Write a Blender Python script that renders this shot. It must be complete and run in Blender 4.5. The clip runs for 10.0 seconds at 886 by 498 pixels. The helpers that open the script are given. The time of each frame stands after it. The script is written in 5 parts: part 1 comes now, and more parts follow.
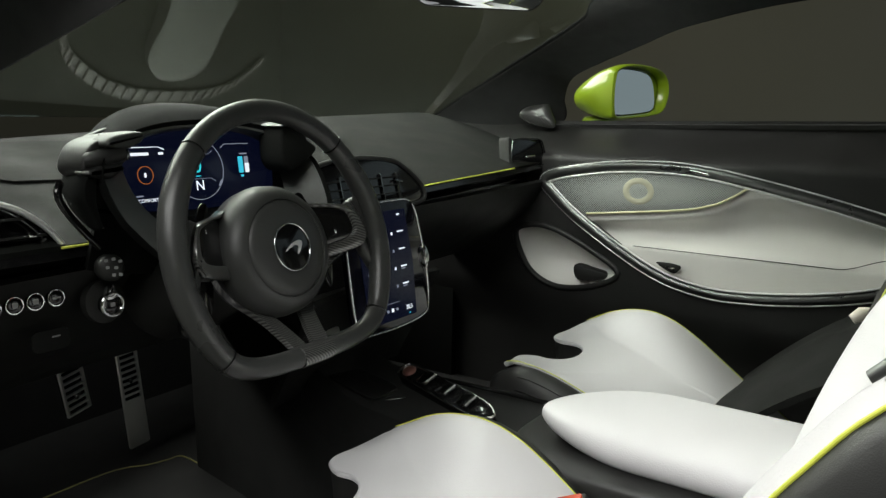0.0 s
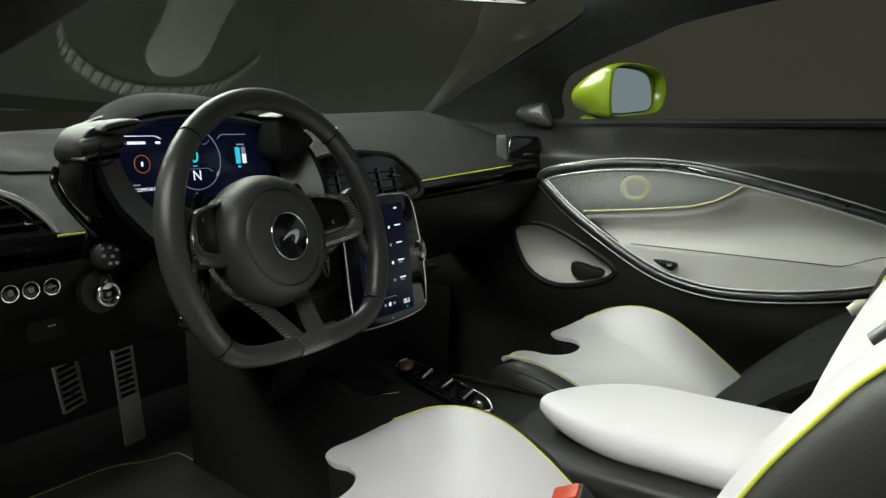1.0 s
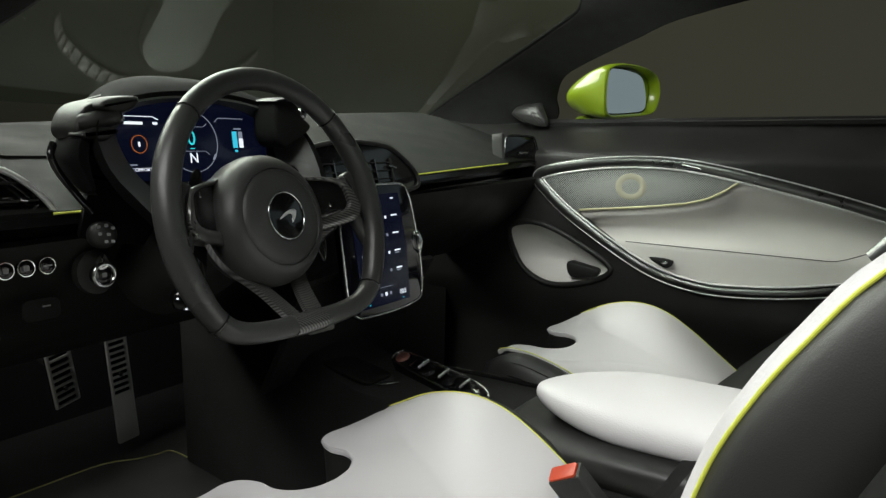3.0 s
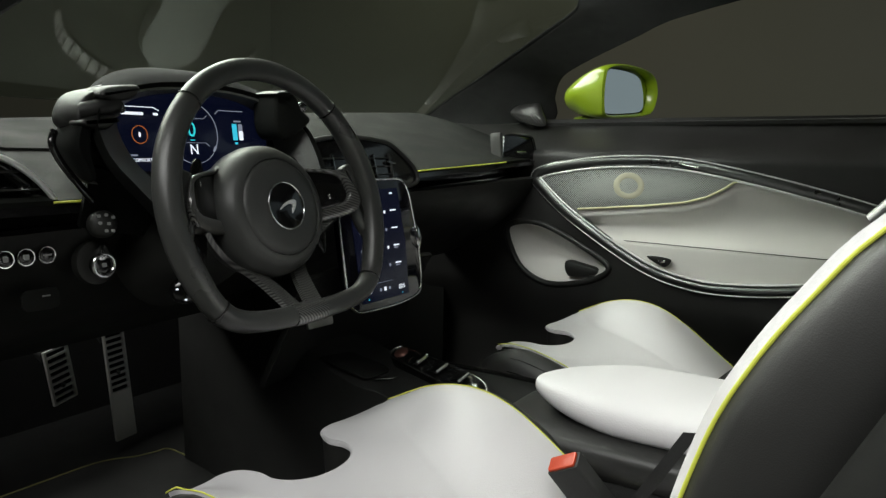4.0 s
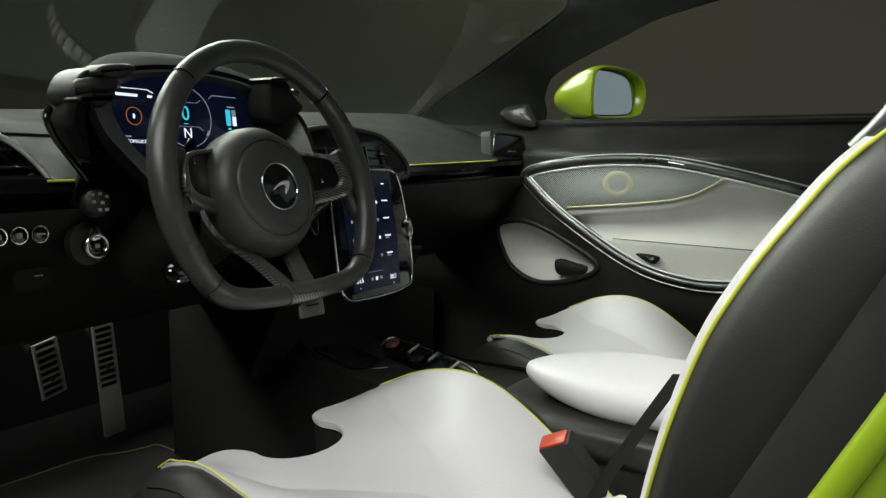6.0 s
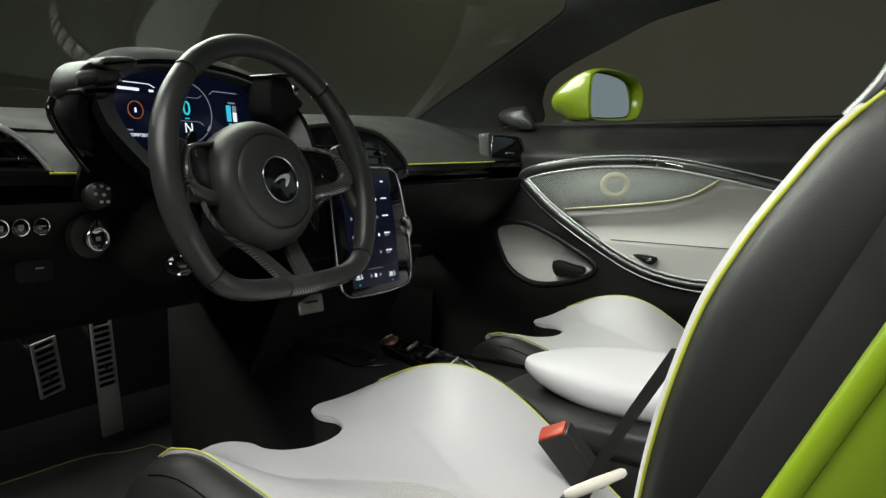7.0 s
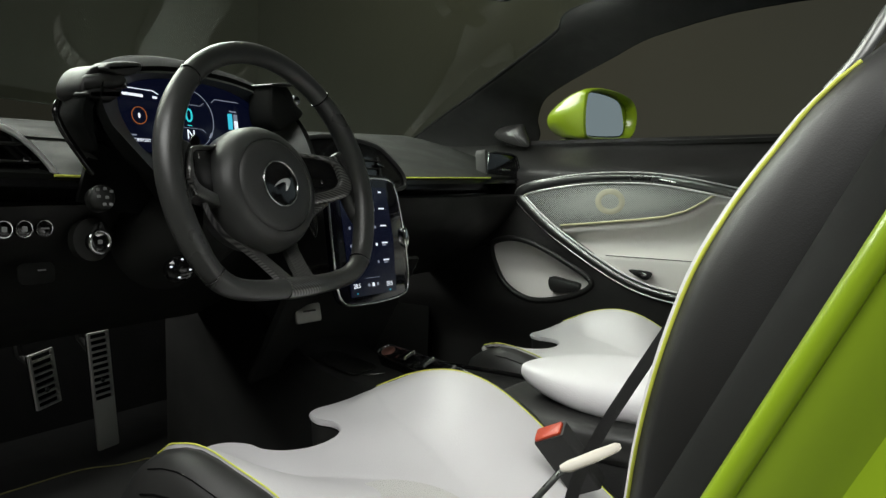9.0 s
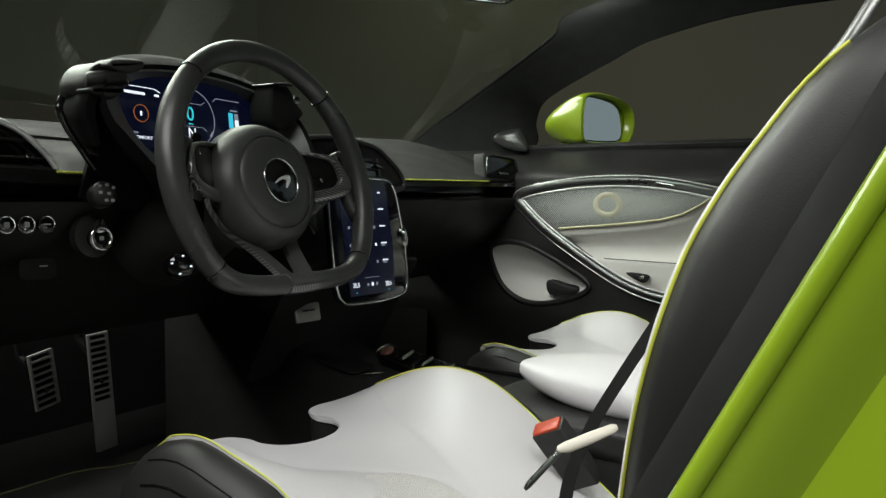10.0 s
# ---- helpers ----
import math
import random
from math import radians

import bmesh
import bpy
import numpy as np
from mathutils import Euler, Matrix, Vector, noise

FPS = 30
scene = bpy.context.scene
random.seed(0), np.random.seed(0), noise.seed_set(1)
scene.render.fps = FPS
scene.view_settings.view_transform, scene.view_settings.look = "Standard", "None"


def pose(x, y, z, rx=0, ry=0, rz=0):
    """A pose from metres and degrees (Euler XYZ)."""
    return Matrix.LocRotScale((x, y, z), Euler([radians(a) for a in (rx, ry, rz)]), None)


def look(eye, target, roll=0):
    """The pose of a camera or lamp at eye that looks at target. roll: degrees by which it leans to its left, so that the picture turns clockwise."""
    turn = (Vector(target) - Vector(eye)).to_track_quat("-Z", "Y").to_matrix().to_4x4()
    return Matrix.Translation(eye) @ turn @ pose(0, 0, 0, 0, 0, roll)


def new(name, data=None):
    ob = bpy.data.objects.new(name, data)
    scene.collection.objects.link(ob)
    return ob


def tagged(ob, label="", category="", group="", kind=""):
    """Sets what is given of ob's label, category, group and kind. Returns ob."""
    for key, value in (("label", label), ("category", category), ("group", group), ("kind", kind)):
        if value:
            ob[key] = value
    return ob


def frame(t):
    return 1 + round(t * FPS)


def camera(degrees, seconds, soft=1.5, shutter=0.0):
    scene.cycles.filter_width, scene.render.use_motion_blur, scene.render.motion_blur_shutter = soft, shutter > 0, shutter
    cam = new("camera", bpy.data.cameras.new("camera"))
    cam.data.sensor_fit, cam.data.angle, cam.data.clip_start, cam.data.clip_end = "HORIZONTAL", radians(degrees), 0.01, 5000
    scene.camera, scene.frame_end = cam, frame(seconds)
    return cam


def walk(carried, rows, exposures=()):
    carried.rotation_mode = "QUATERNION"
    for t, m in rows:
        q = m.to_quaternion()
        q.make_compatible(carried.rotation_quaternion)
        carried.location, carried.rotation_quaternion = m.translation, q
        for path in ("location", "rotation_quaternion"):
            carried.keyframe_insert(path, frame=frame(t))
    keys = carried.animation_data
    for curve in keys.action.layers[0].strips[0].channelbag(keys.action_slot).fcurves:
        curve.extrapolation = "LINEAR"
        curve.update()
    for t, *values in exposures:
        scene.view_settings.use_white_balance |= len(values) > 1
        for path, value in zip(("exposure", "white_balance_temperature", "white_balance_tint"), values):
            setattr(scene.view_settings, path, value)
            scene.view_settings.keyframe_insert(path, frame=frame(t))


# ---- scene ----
# The camera and its way: seconds, place in metres, turn in degrees.
# The car points along +y, its right side is +x, the studio floor is z = 0.
cam = camera(61.46, 10.0, soft=1.4)
PATH = [
    (0.0, -0.9803, -0.6187, 0.9079, 79.62, -1.05, -56.52),
    (0.5, -0.9804, -0.6183, 0.8983, 79.84, -1.12, -56.66),
    (1.0, -0.9817, -0.6188, 0.8894, 80.01, -1.16, -56.75),
    (1.5, -0.9834, -0.6187, 0.8793, 80.26, -1.17, -56.83),
    (2.0, -0.9853, -0.6188, 0.8695, 80.54, -1.22, -56.90),
    (2.5, -0.9866, -0.6206, 0.8589, 80.88, -1.22, -57.02),
    (4.0, -0.9942, -0.6220, 0.8301, 81.69, -1.37, -57.34),
    (4.5, -0.9971, -0.6226, 0.8214, 81.98, -1.43, -57.50),
    (5.0, -0.9996, -0.6240, 0.8111, 82.30, -1.46, -57.72),
    (5.5, -1.0031, -0.6261, 0.8016, 82.54, -1.50, -57.97),
    (7.0, -1.0147, -0.6301, 0.7744, 83.44, -1.60, -58.34),
    (7.5, -1.0185, -0.6320, 0.7661, 84.01, -1.66, -58.36),
    (8.0, -1.0222, -0.6344, 0.7601, 84.59, -1.70, -58.40),
    (8.5, -1.0255, -0.6361, 0.7542, 85.11, -1.75, -58.50),
    (9.0, -1.0293, -0.6378, 0.7478, 85.50, -1.76, -58.64),
    (9.5, -1.0326, -0.6402, 0.7399, 85.85, -1.78, -58.66),
    (10.0, -1.0369, -0.6423, 0.7334, 86.19, -1.83, -58.76),
]
walk(cam, [(t, pose(x, y, z, rx, ry, rz)) for t, x, y, z, rx, ry, rz in PATH])

# World, studio lights
world = bpy.data.worlds.new("studio")
scene.world = world
world.use_nodes = True
world.node_tree.nodes["Background"].inputs[0].default_value = (0.5, 0.55, 0.45, 1)
world.node_tree.nodes["Background"].inputs[1].default_value = 0.045


def softbox(name, eye, target, sx, sy, watts, colour=(1, 1, 1)):
    data = bpy.data.lights.new(name, "AREA")
    data.shape, data.size, data.size_y, data.energy, data.color = "RECTANGLE", sx, sy, watts, colour
    ob = new(name, data)
    ob.matrix_world = look(eye, target)
    return ob


softbox("softbox_front", (0.2, 2.6, 3.0), (0, 0.0, 0.6), 3.2, 1.8, 158, (0.975, 0.99, 0.925))
softbox("softbox_door", (-2.3, -0.5, 2.95), (-0.2, -0.1, 0.6), 2.6, 1.6, 92, (0.975, 0.985, 0.955))
softbox("softbox_rear", (4.6, -4.2, 2.0), (1.1, 0.1, 0.95), 6.0, 4.0, 15, (0.73, 0.92, 0.98))
# Added fill lamp with no seen source; it brightens and warms the backdrop wall.
softbox("added_wall_fill", (3.6, 3.4, 4.4), (6.4, 3.0, 1.2), 2.0, 1.0, 34, (1, 0.92, 0.74))
scene.view_settings.exposure = 0.11

# Materials


def mat(name, colour, rough=0.5, metal=0.0, grain=0.0, scale=400.0, vary=0.12, coat=0.0, spec=0.5, sheen=0.0, stain=9.0):
    """A surface with fine relief (grain) and uneven colour and gloss at two scales."""
    m = bpy.data.materials.new(name)
    m.use_nodes = True
    nt = m.node_tree
    b = nt.nodes["Principled BSDF"]
    b.inputs["Metallic"].default_value = metal
    b.inputs["Coat Weight"].default_value = coat
    b.inputs["Coat Roughness"].default_value = 0.06
    b.inputs["Specular IOR Level"].default_value = spec
    b.inputs["Sheen Weight"].default_value = sheen
    tc = nt.nodes.new("ShaderNodeTexCoord")
    big = nt.nodes.new("ShaderNodeTexNoise")
    big.inputs["Scale"].default_value, big.inputs["Detail"].default_value = stain, 5
    nt.links.new(tc.outputs["Object"], big.inputs["Vector"])
    mix = nt.nodes.new("ShaderNodeMix")
    mix.data_type = "RGBA"
    lo = tuple(max(0.0, c * (1 - vary)) for c in colour)
    hi = tuple(min(1.0, c * (1 + vary)) for c in colour)
    mix.inputs[6].default_value, mix.inputs[7].default_value = (*lo, 1), (*hi, 1)
    nt.links.new(big.outputs["Fac"], mix.inputs[0])
    nt.links.new(mix.outputs[2], b.inputs["Base Color"])
    ramp = nt.nodes.new("ShaderNodeMapRange")
    ramp.inputs[1].default_value, ramp.inputs[2].default_value = 0.3, 0.7
    ramp.inputs[3].default_value, ramp.inputs[4].default_value = max(0.02, rough * 0.85), min(1, rough * 1.15)
    nt.links.new(big.outputs["Fac"], ramp.inputs[0])
    nt.links.new(ramp.outputs[0], b.inputs["Roughness"])
    if grain:
        vor = nt.nodes.new("ShaderNodeTexVoronoi")
        vor.inputs["Scale"].default_value = scale
        nt.links.new(tc.outputs["Object"], vor.inputs["Vector"])
        bump = nt.nodes.new("ShaderNodeBump")
        bump.inputs["Strength"].default_value, bump.inputs["Distance"].default_value = grain, 0.001
        nt.links.new(vor.outputs["Distance"], bump.inputs["Height"])
        nt.links.new(bump.outputs["Normal"], b.inputs["Normal"])
    return m


def emitter(name, colour, strength):
    m = bpy.data.materials.new(name)
    m.use_nodes = True
    b = m.node_tree.nodes["Principled BSDF"]
    b.inputs["Base Color"].default_value = (0.01, 0.01, 0.015, 1)
    b.inputs["Roughness"].default_value = 0.15
    b.inputs["Emission Color"].default_value = (*colour, 1)
    b.inputs["Emission Strength"].default_value = strength
    return m


def carbon(name, light=0.12):
    """Woven carbon fibre under clear lacquer."""
    m = mat(name, (0.02, 0.02, 0.02), 0.30, 0.3, coat=0.8)
    nt = m.node_tree
    b = nt.nodes["Principled BSDF"]
    tc = nt.nodes.new("ShaderNodeTexCoord")
    wave = nt.nodes.new("ShaderNodeTexWave")
    wave.bands_direction = "DIAGONAL"
    wave.inputs["Scale"].default_value = 130
    nt.links.new(tc.outputs["Object"], wave.inputs["Vector"])
    mix = nt.nodes.new("ShaderNodeMix")
    mix.data_type = "RGBA"
    mix.inputs[6].default_value, mix.inputs[7].default_value = (0.012, 0.012, 0.012, 1), (light, light, light * 0.95, 1)
    nt.links.new(wave.outputs["Fac"], mix.inputs[0])
    nt.links.new(mix.outputs[2], b.inputs["Base Color"])
    return m


def perforated(name, colour, scale):
    """A speaker grille: a metal sheet with rows of small dark holes."""
    m = mat(name, colour, 0.4, 0.35)
    nt = m.node_tree
    b = nt.nodes["Principled BSDF"]
    tc = nt.nodes.new("ShaderNodeTexCoord")
    turn = nt.nodes.new("ShaderNodeMapping")
    turn.inputs["Rotation"].default_value = (radians(45), 0, 0)
    vor = nt.nodes.new("ShaderNodeTexVoronoi")
    vor.inputs["Scale"].default_value, vor.inputs["Randomness"].default_value = scale, 0.0
    nt.links.new(tc.outputs["Object"], turn.inputs["Vector"])
    nt.links.new(turn.outputs["Vector"], vor.inputs["Vector"])
    step = nt.nodes.new("ShaderNodeMapRange")
    step.inputs[1].default_value, step.inputs[2].default_value = 0.42, 0.56
    nt.links.new(vor.outputs["Distance"], step.inputs[0])
    mix = nt.nodes.new("ShaderNodeMix")
    mix.data_type = "RGBA"
    mix.inputs[6].default_value, mix.inputs[7].default_value = (0.06, 0.06, 0.06, 1), (*colour, 1)
    nt.links.new(step.outputs[0], mix.inputs[0])
    nt.links.new(mix.outputs[2], b.inputs["Base Color"])
    return m


def clear_glass(name, tint=(1, 1, 1)):
    m = bpy.data.materials.new(name)
    m.use_nodes = True
    nt = m.node_tree
    b = nt.nodes["Principled BSDF"]
    b.inputs["Base Color"].default_value = (*tint, 1)
    b.inputs["Roughness"].default_value = 0.0
    b.inputs["IOR"].default_value = 1.45
    b.inputs["Transmission Weight"].default_value = 1.0
    return m


BLACK_LEATHER = mat("black_leather", (0.016, 0.016, 0.015), 0.45, grain=0.06, scale=1500, vary=0.2)
RIM_LEATHER = mat("rim_leather", (0.035, 0.036, 0.034), 0.31, grain=0.14, scale=900, vary=0.2)
HUB_LEATHER = mat("hub_leather", (0.036, 0.037, 0.035), 0.42, grain=0.10, scale=1100, vary=0.12)
HOOD_LEATHER = mat("hood_leather", (0.005, 0.0055, 0.005), 0.9, grain=0.1, scale=1200, vary=0.15, spec=0.08)
SEAT_BLACK = mat("seat_black_leather", (0.021, 0.021, 0.020), 0.44, grain=0.07, scale=1300, vary=0.2)
DASH_LEATHER = mat("dash_leather", (0.0095, 0.0105, 0.009), 0.8, grain=0.3, scale=900, vary=0.15, spec=0.1)
GREY_PLASTIC = mat("grey_plastic", (0.022, 0.0235, 0.021), 0.65, vary=0.1)
RIB_PLASTIC = mat("rib_plastic", (0.024, 0.022, 0.020), 0.65, vary=0.1)
POD_PLASTIC = mat("pod_plastic", (0.011, 0.011, 0.0105), 0.46, vary=0.2, stain=40)
PADDLE_SATIN = mat("paddle_satin", (0.026, 0.027, 0.025), 0.5, vary=0.12, stain=30)
EDGING = mat("mat_edging", (0.30, 0.28, 0.09), 0.7, vary=0.15)
RING_METAL = mat("ring_metal", (0.19, 0.195, 0.19), 0.3, 0.95, vary=0.08)
ICON_PAINT = mat("icon_paint", (0.22, 0.225, 0.22), 0.5, vary=0.05)
SUEDE = mat("black_suede", (0.013, 0.0135, 0.0125), 0.92, grain=0.5, scale=1500, vary=0.3, sheen=0.06, stain=30)
WHITE_LEATHER = mat("white_leather", (0.625, 0.612, 0.625), 0.48, grain=0.16, scale=500, vary=0.035)
PALE_LEATHER = mat("pale_door_leather", (0.76, 0.745, 0.71), 0.5, grain=0.12, scale=500, vary=0.03)
PIPING = mat("yellow_piping", (0.66, 0.70, 0.09), 0.5, vary=0.1)
DARK_PLASTIC = mat("dark_plastic", (0.017, 0.0175, 0.016), 0.52, grain=0.15, scale=1200, vary=0.2, spec=0.35)
GLOSS_BLACK = mat("gloss_black", (0.006, 0.006, 0.006), 0.12, coat=0.4, vary=0.1)
CHROME = mat("satin_chrome", (0.75, 0.75, 0.74), 0.16, 1.0, vary=0.05)
BRIGHT_TRIM = mat("bright_trim", (0.80, 0.80, 0.79), 0.32, 0.55, vary=0.06)
DARK_CHROME = mat("dark_chrome", (0.32, 0.33, 0.33), 0.2, 1.0, vary=0.1)
PEDAL_METAL = mat("pedal_metal", (0.74, 0.74, 0.71), 0.42, 0.25, vary=0.12)
ALUMINIUM = mat("brushed_aluminium", (0.42, 0.42, 0.40), 0.42, 1.0, vary=0.12)
CARBON = carbon("carbon_weave")
CONSOLE_WEAVE = carbon("console_weave", 0.02)
GRILLE = perforated("speaker_mesh", (0.44, 0.465, 0.44), 250)
WHITE_PERFORATED = mat("perforated_leather", (0.60, 0.59, 0.57), 0.6, grain=0.8, scale=700, vary=0.08)
PALE_TRIM = mat("pale_yellow_trim", (0.62, 0.61, 0.36), 0.5, vary=0.06)
PALE_RING = mat("pale_yellow_ring", (0.46, 0.45, 0.33), 0.6, vary=0.06)
ROSE_METAL = mat("rose_metal", (0.34, 0.16, 0.135), 0.3, 0.8, vary=0.2)
SMOKE = mat("smoke_plastic", (0.028, 0.028, 0.027), 0.25, coat=0.3, vary=0.2)
GREEN_PAINT = mat("lime_green_paint", (0.27, 0.40, 0.016), 0.34, 0.0, coat=0.8, vary=0.05)
BEZEL = mat("bezel_grey", (0.045, 0.046, 0.043), 0.55, vary=0.1)
RUBBER = mat("black_rubber", (0.012, 0.0125, 0.0115), 0.85, grain=0.05, scale=1500, spec=0.08)
CARPET = mat("black_carpet", (0.008, 0.0083, 0.0075), 0.95, grain=0.9, scale=1300, vary=0.4)
RED_PLASTIC = mat("red_plastic", (0.44, 0.036, 0.005), 0.45, vary=0.08)
BELT_WEB = mat("belt_webbing", (0.007, 0.007, 0.007), 0.7, grain=0.5, scale=1500)
CREAM_PLASTIC = mat("cream_plastic", (0.62, 0.58, 0.5), 0.45, vary=0.06)
MIRROR = mat("mirror_glass", (0.9, 0.93, 0.95), 0.02, 1.0, vary=0.01)
WALL_GREY = mat("studio_wall", (0.100, 0.100, 0.077), 0.85, vary=0.12, stain=0.6)
FLOOR_GREY = mat("studio_floor", (0.09, 0.09, 0.08), 0.5, vary=0.15, stain=1.2)
GLASS = clear_glass("window_glass", (0.86, 0.97, 0.87))
SCREEN_OFF = mat("screen_glass", (0.003, 0.003, 0.008), 0.08, vary=0.05)
SCREEN_NAVY = emitter("screen_navy", (0.0012, 0.002, 0.008), 1.0)
INK_WHITE = emitter("screen_white", (0.8, 0.85, 0.95), 1.0)
INK_TEAL = emitter("screen_teal", (0.03, 0.55, 0.62), 1.0)
INK_BLUE = emitter("screen_blue", (0.04, 0.50, 0.68), 1.0)
INK_ORANGE = emitter("screen_orange", (0.75, 0.22, 0.05), 0.4)
INK_GREY = emitter("screen_grey", (0.3, 0.33, 0.42), 0.6)

# Shape helpers


def V(*a):
    return Vector(a)


def spline(pts, n=8, closed=False):
    """A smooth curve through a few points."""
    pts = [Vector(p) for p in pts]
    k, out = len(pts), []
    for i in range(k if closed else k - 1):
        a, b, c, d = (pts[(i + j) % k] if closed else pts[min(max(i + j, 0), k - 1)] for j in (-1, 0, 1, 2))
        for s in range(n):
            t = s / n
            out.append(0.5 * (2 * b + (c - a) * t + (2 * a - 5 * b + 4 * c - d) * t * t + (3 * b - a - 3 * c + d) * t ** 3))
    if not closed:
        out.append(pts[-1].copy())
    return out


def loft(rings, closed=True, caps=True):
    """Skin over a row of rings of equally many points."""
    bm = bmesh.new()
    rows = [[bm.verts.new(p) for p in r] for r in rings]
    n = len(rows[0])
    for a, b in zip(rows, rows[1:]):
        for i in range(n if closed else n - 1):
            j = (i + 1) % n
            bm.faces.new((a[i], a[j], b[j], b[i]))
    if caps and closed:
        bm.faces.new(rows[0][::-1])
        bm.faces.new(rows[-1])
    bmesh.ops.recalc_face_normals(bm, faces=bm.faces)
    return bm


def sheet(fn, nu, nv, thick=0.006):
    """A curved panel with thickness: fn(u, v) for u, v from 0 to 1."""
    bm = bmesh.new()
    g = [[bm.verts.new(fn(i / nu, j / nv)) for j in range(nv + 1)] for i in range(nu + 1)]
    for i in range(nu):
        for j in range(nv):
            bm.faces.new((g[i][j], g[i + 1][j], g[i + 1][j + 1], g[i][j + 1]))
    bm.normal_update()
    bmesh.ops.solidify(bm, geom=bm.faces[:], thickness=thick)
    bmesh.ops.recalc_face_normals(bm, faces=bm.faces)
    return bm


def shell(fn, nu, nv, back):
    """A curved panel whose hidden side is its front moved by a fixed step."""
    bm = bmesh.new()
    pts = [[Vector(fn(i / nu, j / nv)) for j in range(nv + 1)] for i in range(nu + 1)]
    a = [[bm.verts.new(p) for p in r] for r in pts]
    b = [[bm.verts.new(p + back) for p in r] for r in pts]
    for i in range(nu):
        for j in range(nv):
            bm.faces.new((a[i][j], a[i + 1][j], a[i + 1][j + 1], a[i][j + 1]))
            bm.faces.new((b[i][j], b[i][j + 1], b[i + 1][j + 1], b[i + 1][j]))
    rim = [(i, 0) for i in range(nu)] + [(nu, j) for j in range(nv)] + [(i, nv) for i in range(nu, 0, -1)] + [(0, j) for j in range(nv, 0, -1)]
    for (i, j), (k, m) in zip(rim, rim[1:] + rim[:1]):
        bm.faces.new((a[k][m], a[i][j], b[i][j], b[k][m]))
    bmesh.ops.recalc_face_normals(bm, faces=bm.faces)
    return bm


def tube(path, r, sides=8, closed=False, flat=1.0):
    """A round bar along a path; r may be a list; flat squeezes it along its second axis."""
    path = [Vector(p) for p in path]
    k = len(path)
    rr = r if isinstance(r, (list, tuple)) else [r] * k
    side, rings = None, []
    for i, p in enumerate(path):
        a, b = path[(i - 1) % k if closed else max(i - 1, 0)], path[(i + 1) % k if closed else min(i + 1, k - 1)]
        t = (b - a).normalized()
        if side is None:
            side = t.orthogonal().normalized()
        side = (side - t * side.dot(t)).normalized()
        up = t.cross(side)
        rings.append([p + rr[i] * (math.cos(w) * side + flat * math.sin(w) * up) for w in (2 * math.pi * s / sides for s in range(sides))])
    if closed:
        rings.append(rings[0])
    bm = loft(rings, caps=not closed)
    if closed:
        bmesh.ops.remove_doubles(bm, verts=bm.verts, dist=1e-6)
    return bm


def plate(outline, depth, m=None, bevel=0.0, seg=2):
    """A flat outline in (x, y), made depth thick towards -z, with rounded edges, then moved by m."""
    bm = bmesh.new()
    vs = [bm.verts.new((p[0], p[1], 0)) for p in outline]
    f = bm.faces.new(vs)
    r = bmesh.ops.extrude_face_region(bm, geom=[f])
    bmesh.ops.translate(bm, verts=[v for v in r["geom"] if isinstance(v, bmesh.types.BMVert)], vec=(0, 0, -depth))
    bmesh.ops.recalc_face_normals(bm, faces=bm.faces)
    if bevel:
        es = [e for e in bm.edges if abs(e.verts[0].co.z - e.verts[1].co.z) < 1e-6]
        bmesh.ops.bevel(bm, geom=es, offset=bevel, segments=seg, affect="EDGES", profile=0.5)
    if m is not None:
        bmesh.ops.transform(bm, matrix=m, verts=bm.verts)
    return bm


def rounded(w, h, r, n=5):
    """A rectangle's outline with round corners, about its middle."""
    out = []
    for cx, cy, a0 in ((w / 2 - r, h / 2 - r, 0), (-w / 2 + r, h / 2 - r, 90), (-w / 2 + r, -h / 2 + r, 180), (w / 2 - r, -h / 2 + r, 270)):
        out += [V(cx + r * math.cos(radians(a0 + 90 * i / n)), cy + r * math.sin(radians(a0 + 90 * i / n)), 0) for i in range(n + 1)]
    return out


def ellipse(a, b, n=32, power=2.0):
    out = []
    for i in range(n):
        c, s = math.cos(2 * math.pi * i / n), math.sin(2 * math.pi * i / n)
        out.append(V(a * math.copysign(abs(c) ** (2 / power), c), b * math.copysign(abs(s) ** (2 / power), s), 0))
    return out


def block(x0, x1, y0, y1, z0, z1, bevel=0.004):
    return plate([(x0, y0), (x1, y0), (x1, y1), (x0, y1)], z1 - z0, Matrix.Translation((0, 0, z1)), bevel)


def dome(outline, rise, m=None, rows=5, depth=0.0):
    """A cushion-like cap over an outline about its own middle."""
    mid = sum((Vector(p) for p in outline), Vector()) / len(outline)
    rings = [[Vector(p) - V(0, 0, depth) for p in outline]] if depth else []
    for i in range(rows):
        w = math.pi / 2 * i / rows
        rings.append([mid + (Vector(p) - mid) * math.cos(w) + V(0, 0, rise * math.sin(w)) for p in outline])
    bm = loft(rings)
    if m is not None:
        bmesh.ops.transform(bm, matrix=m, verts=bm.verts)
    return bm


def mesh_from(name, bm, material, sharp=35):
    me = bpy.data.meshes.new(name)
    bm.to_mesh(me)
    bm.free()
    for p in me.polygons:
        p.use_smooth = True
    me.set_sharp_from_angle(angle=radians(sharp))
    me.materials.append(material)
    return me


def thing(name, label, category, base=(0, 0, 0), group="", kind=""):
    """An empty at a thing's base, that holds its parts."""
    ob = new(name)
    ob.empty_display_size = 0.05
    ob.location = base
    return tagged(ob, label, category, group, kind)


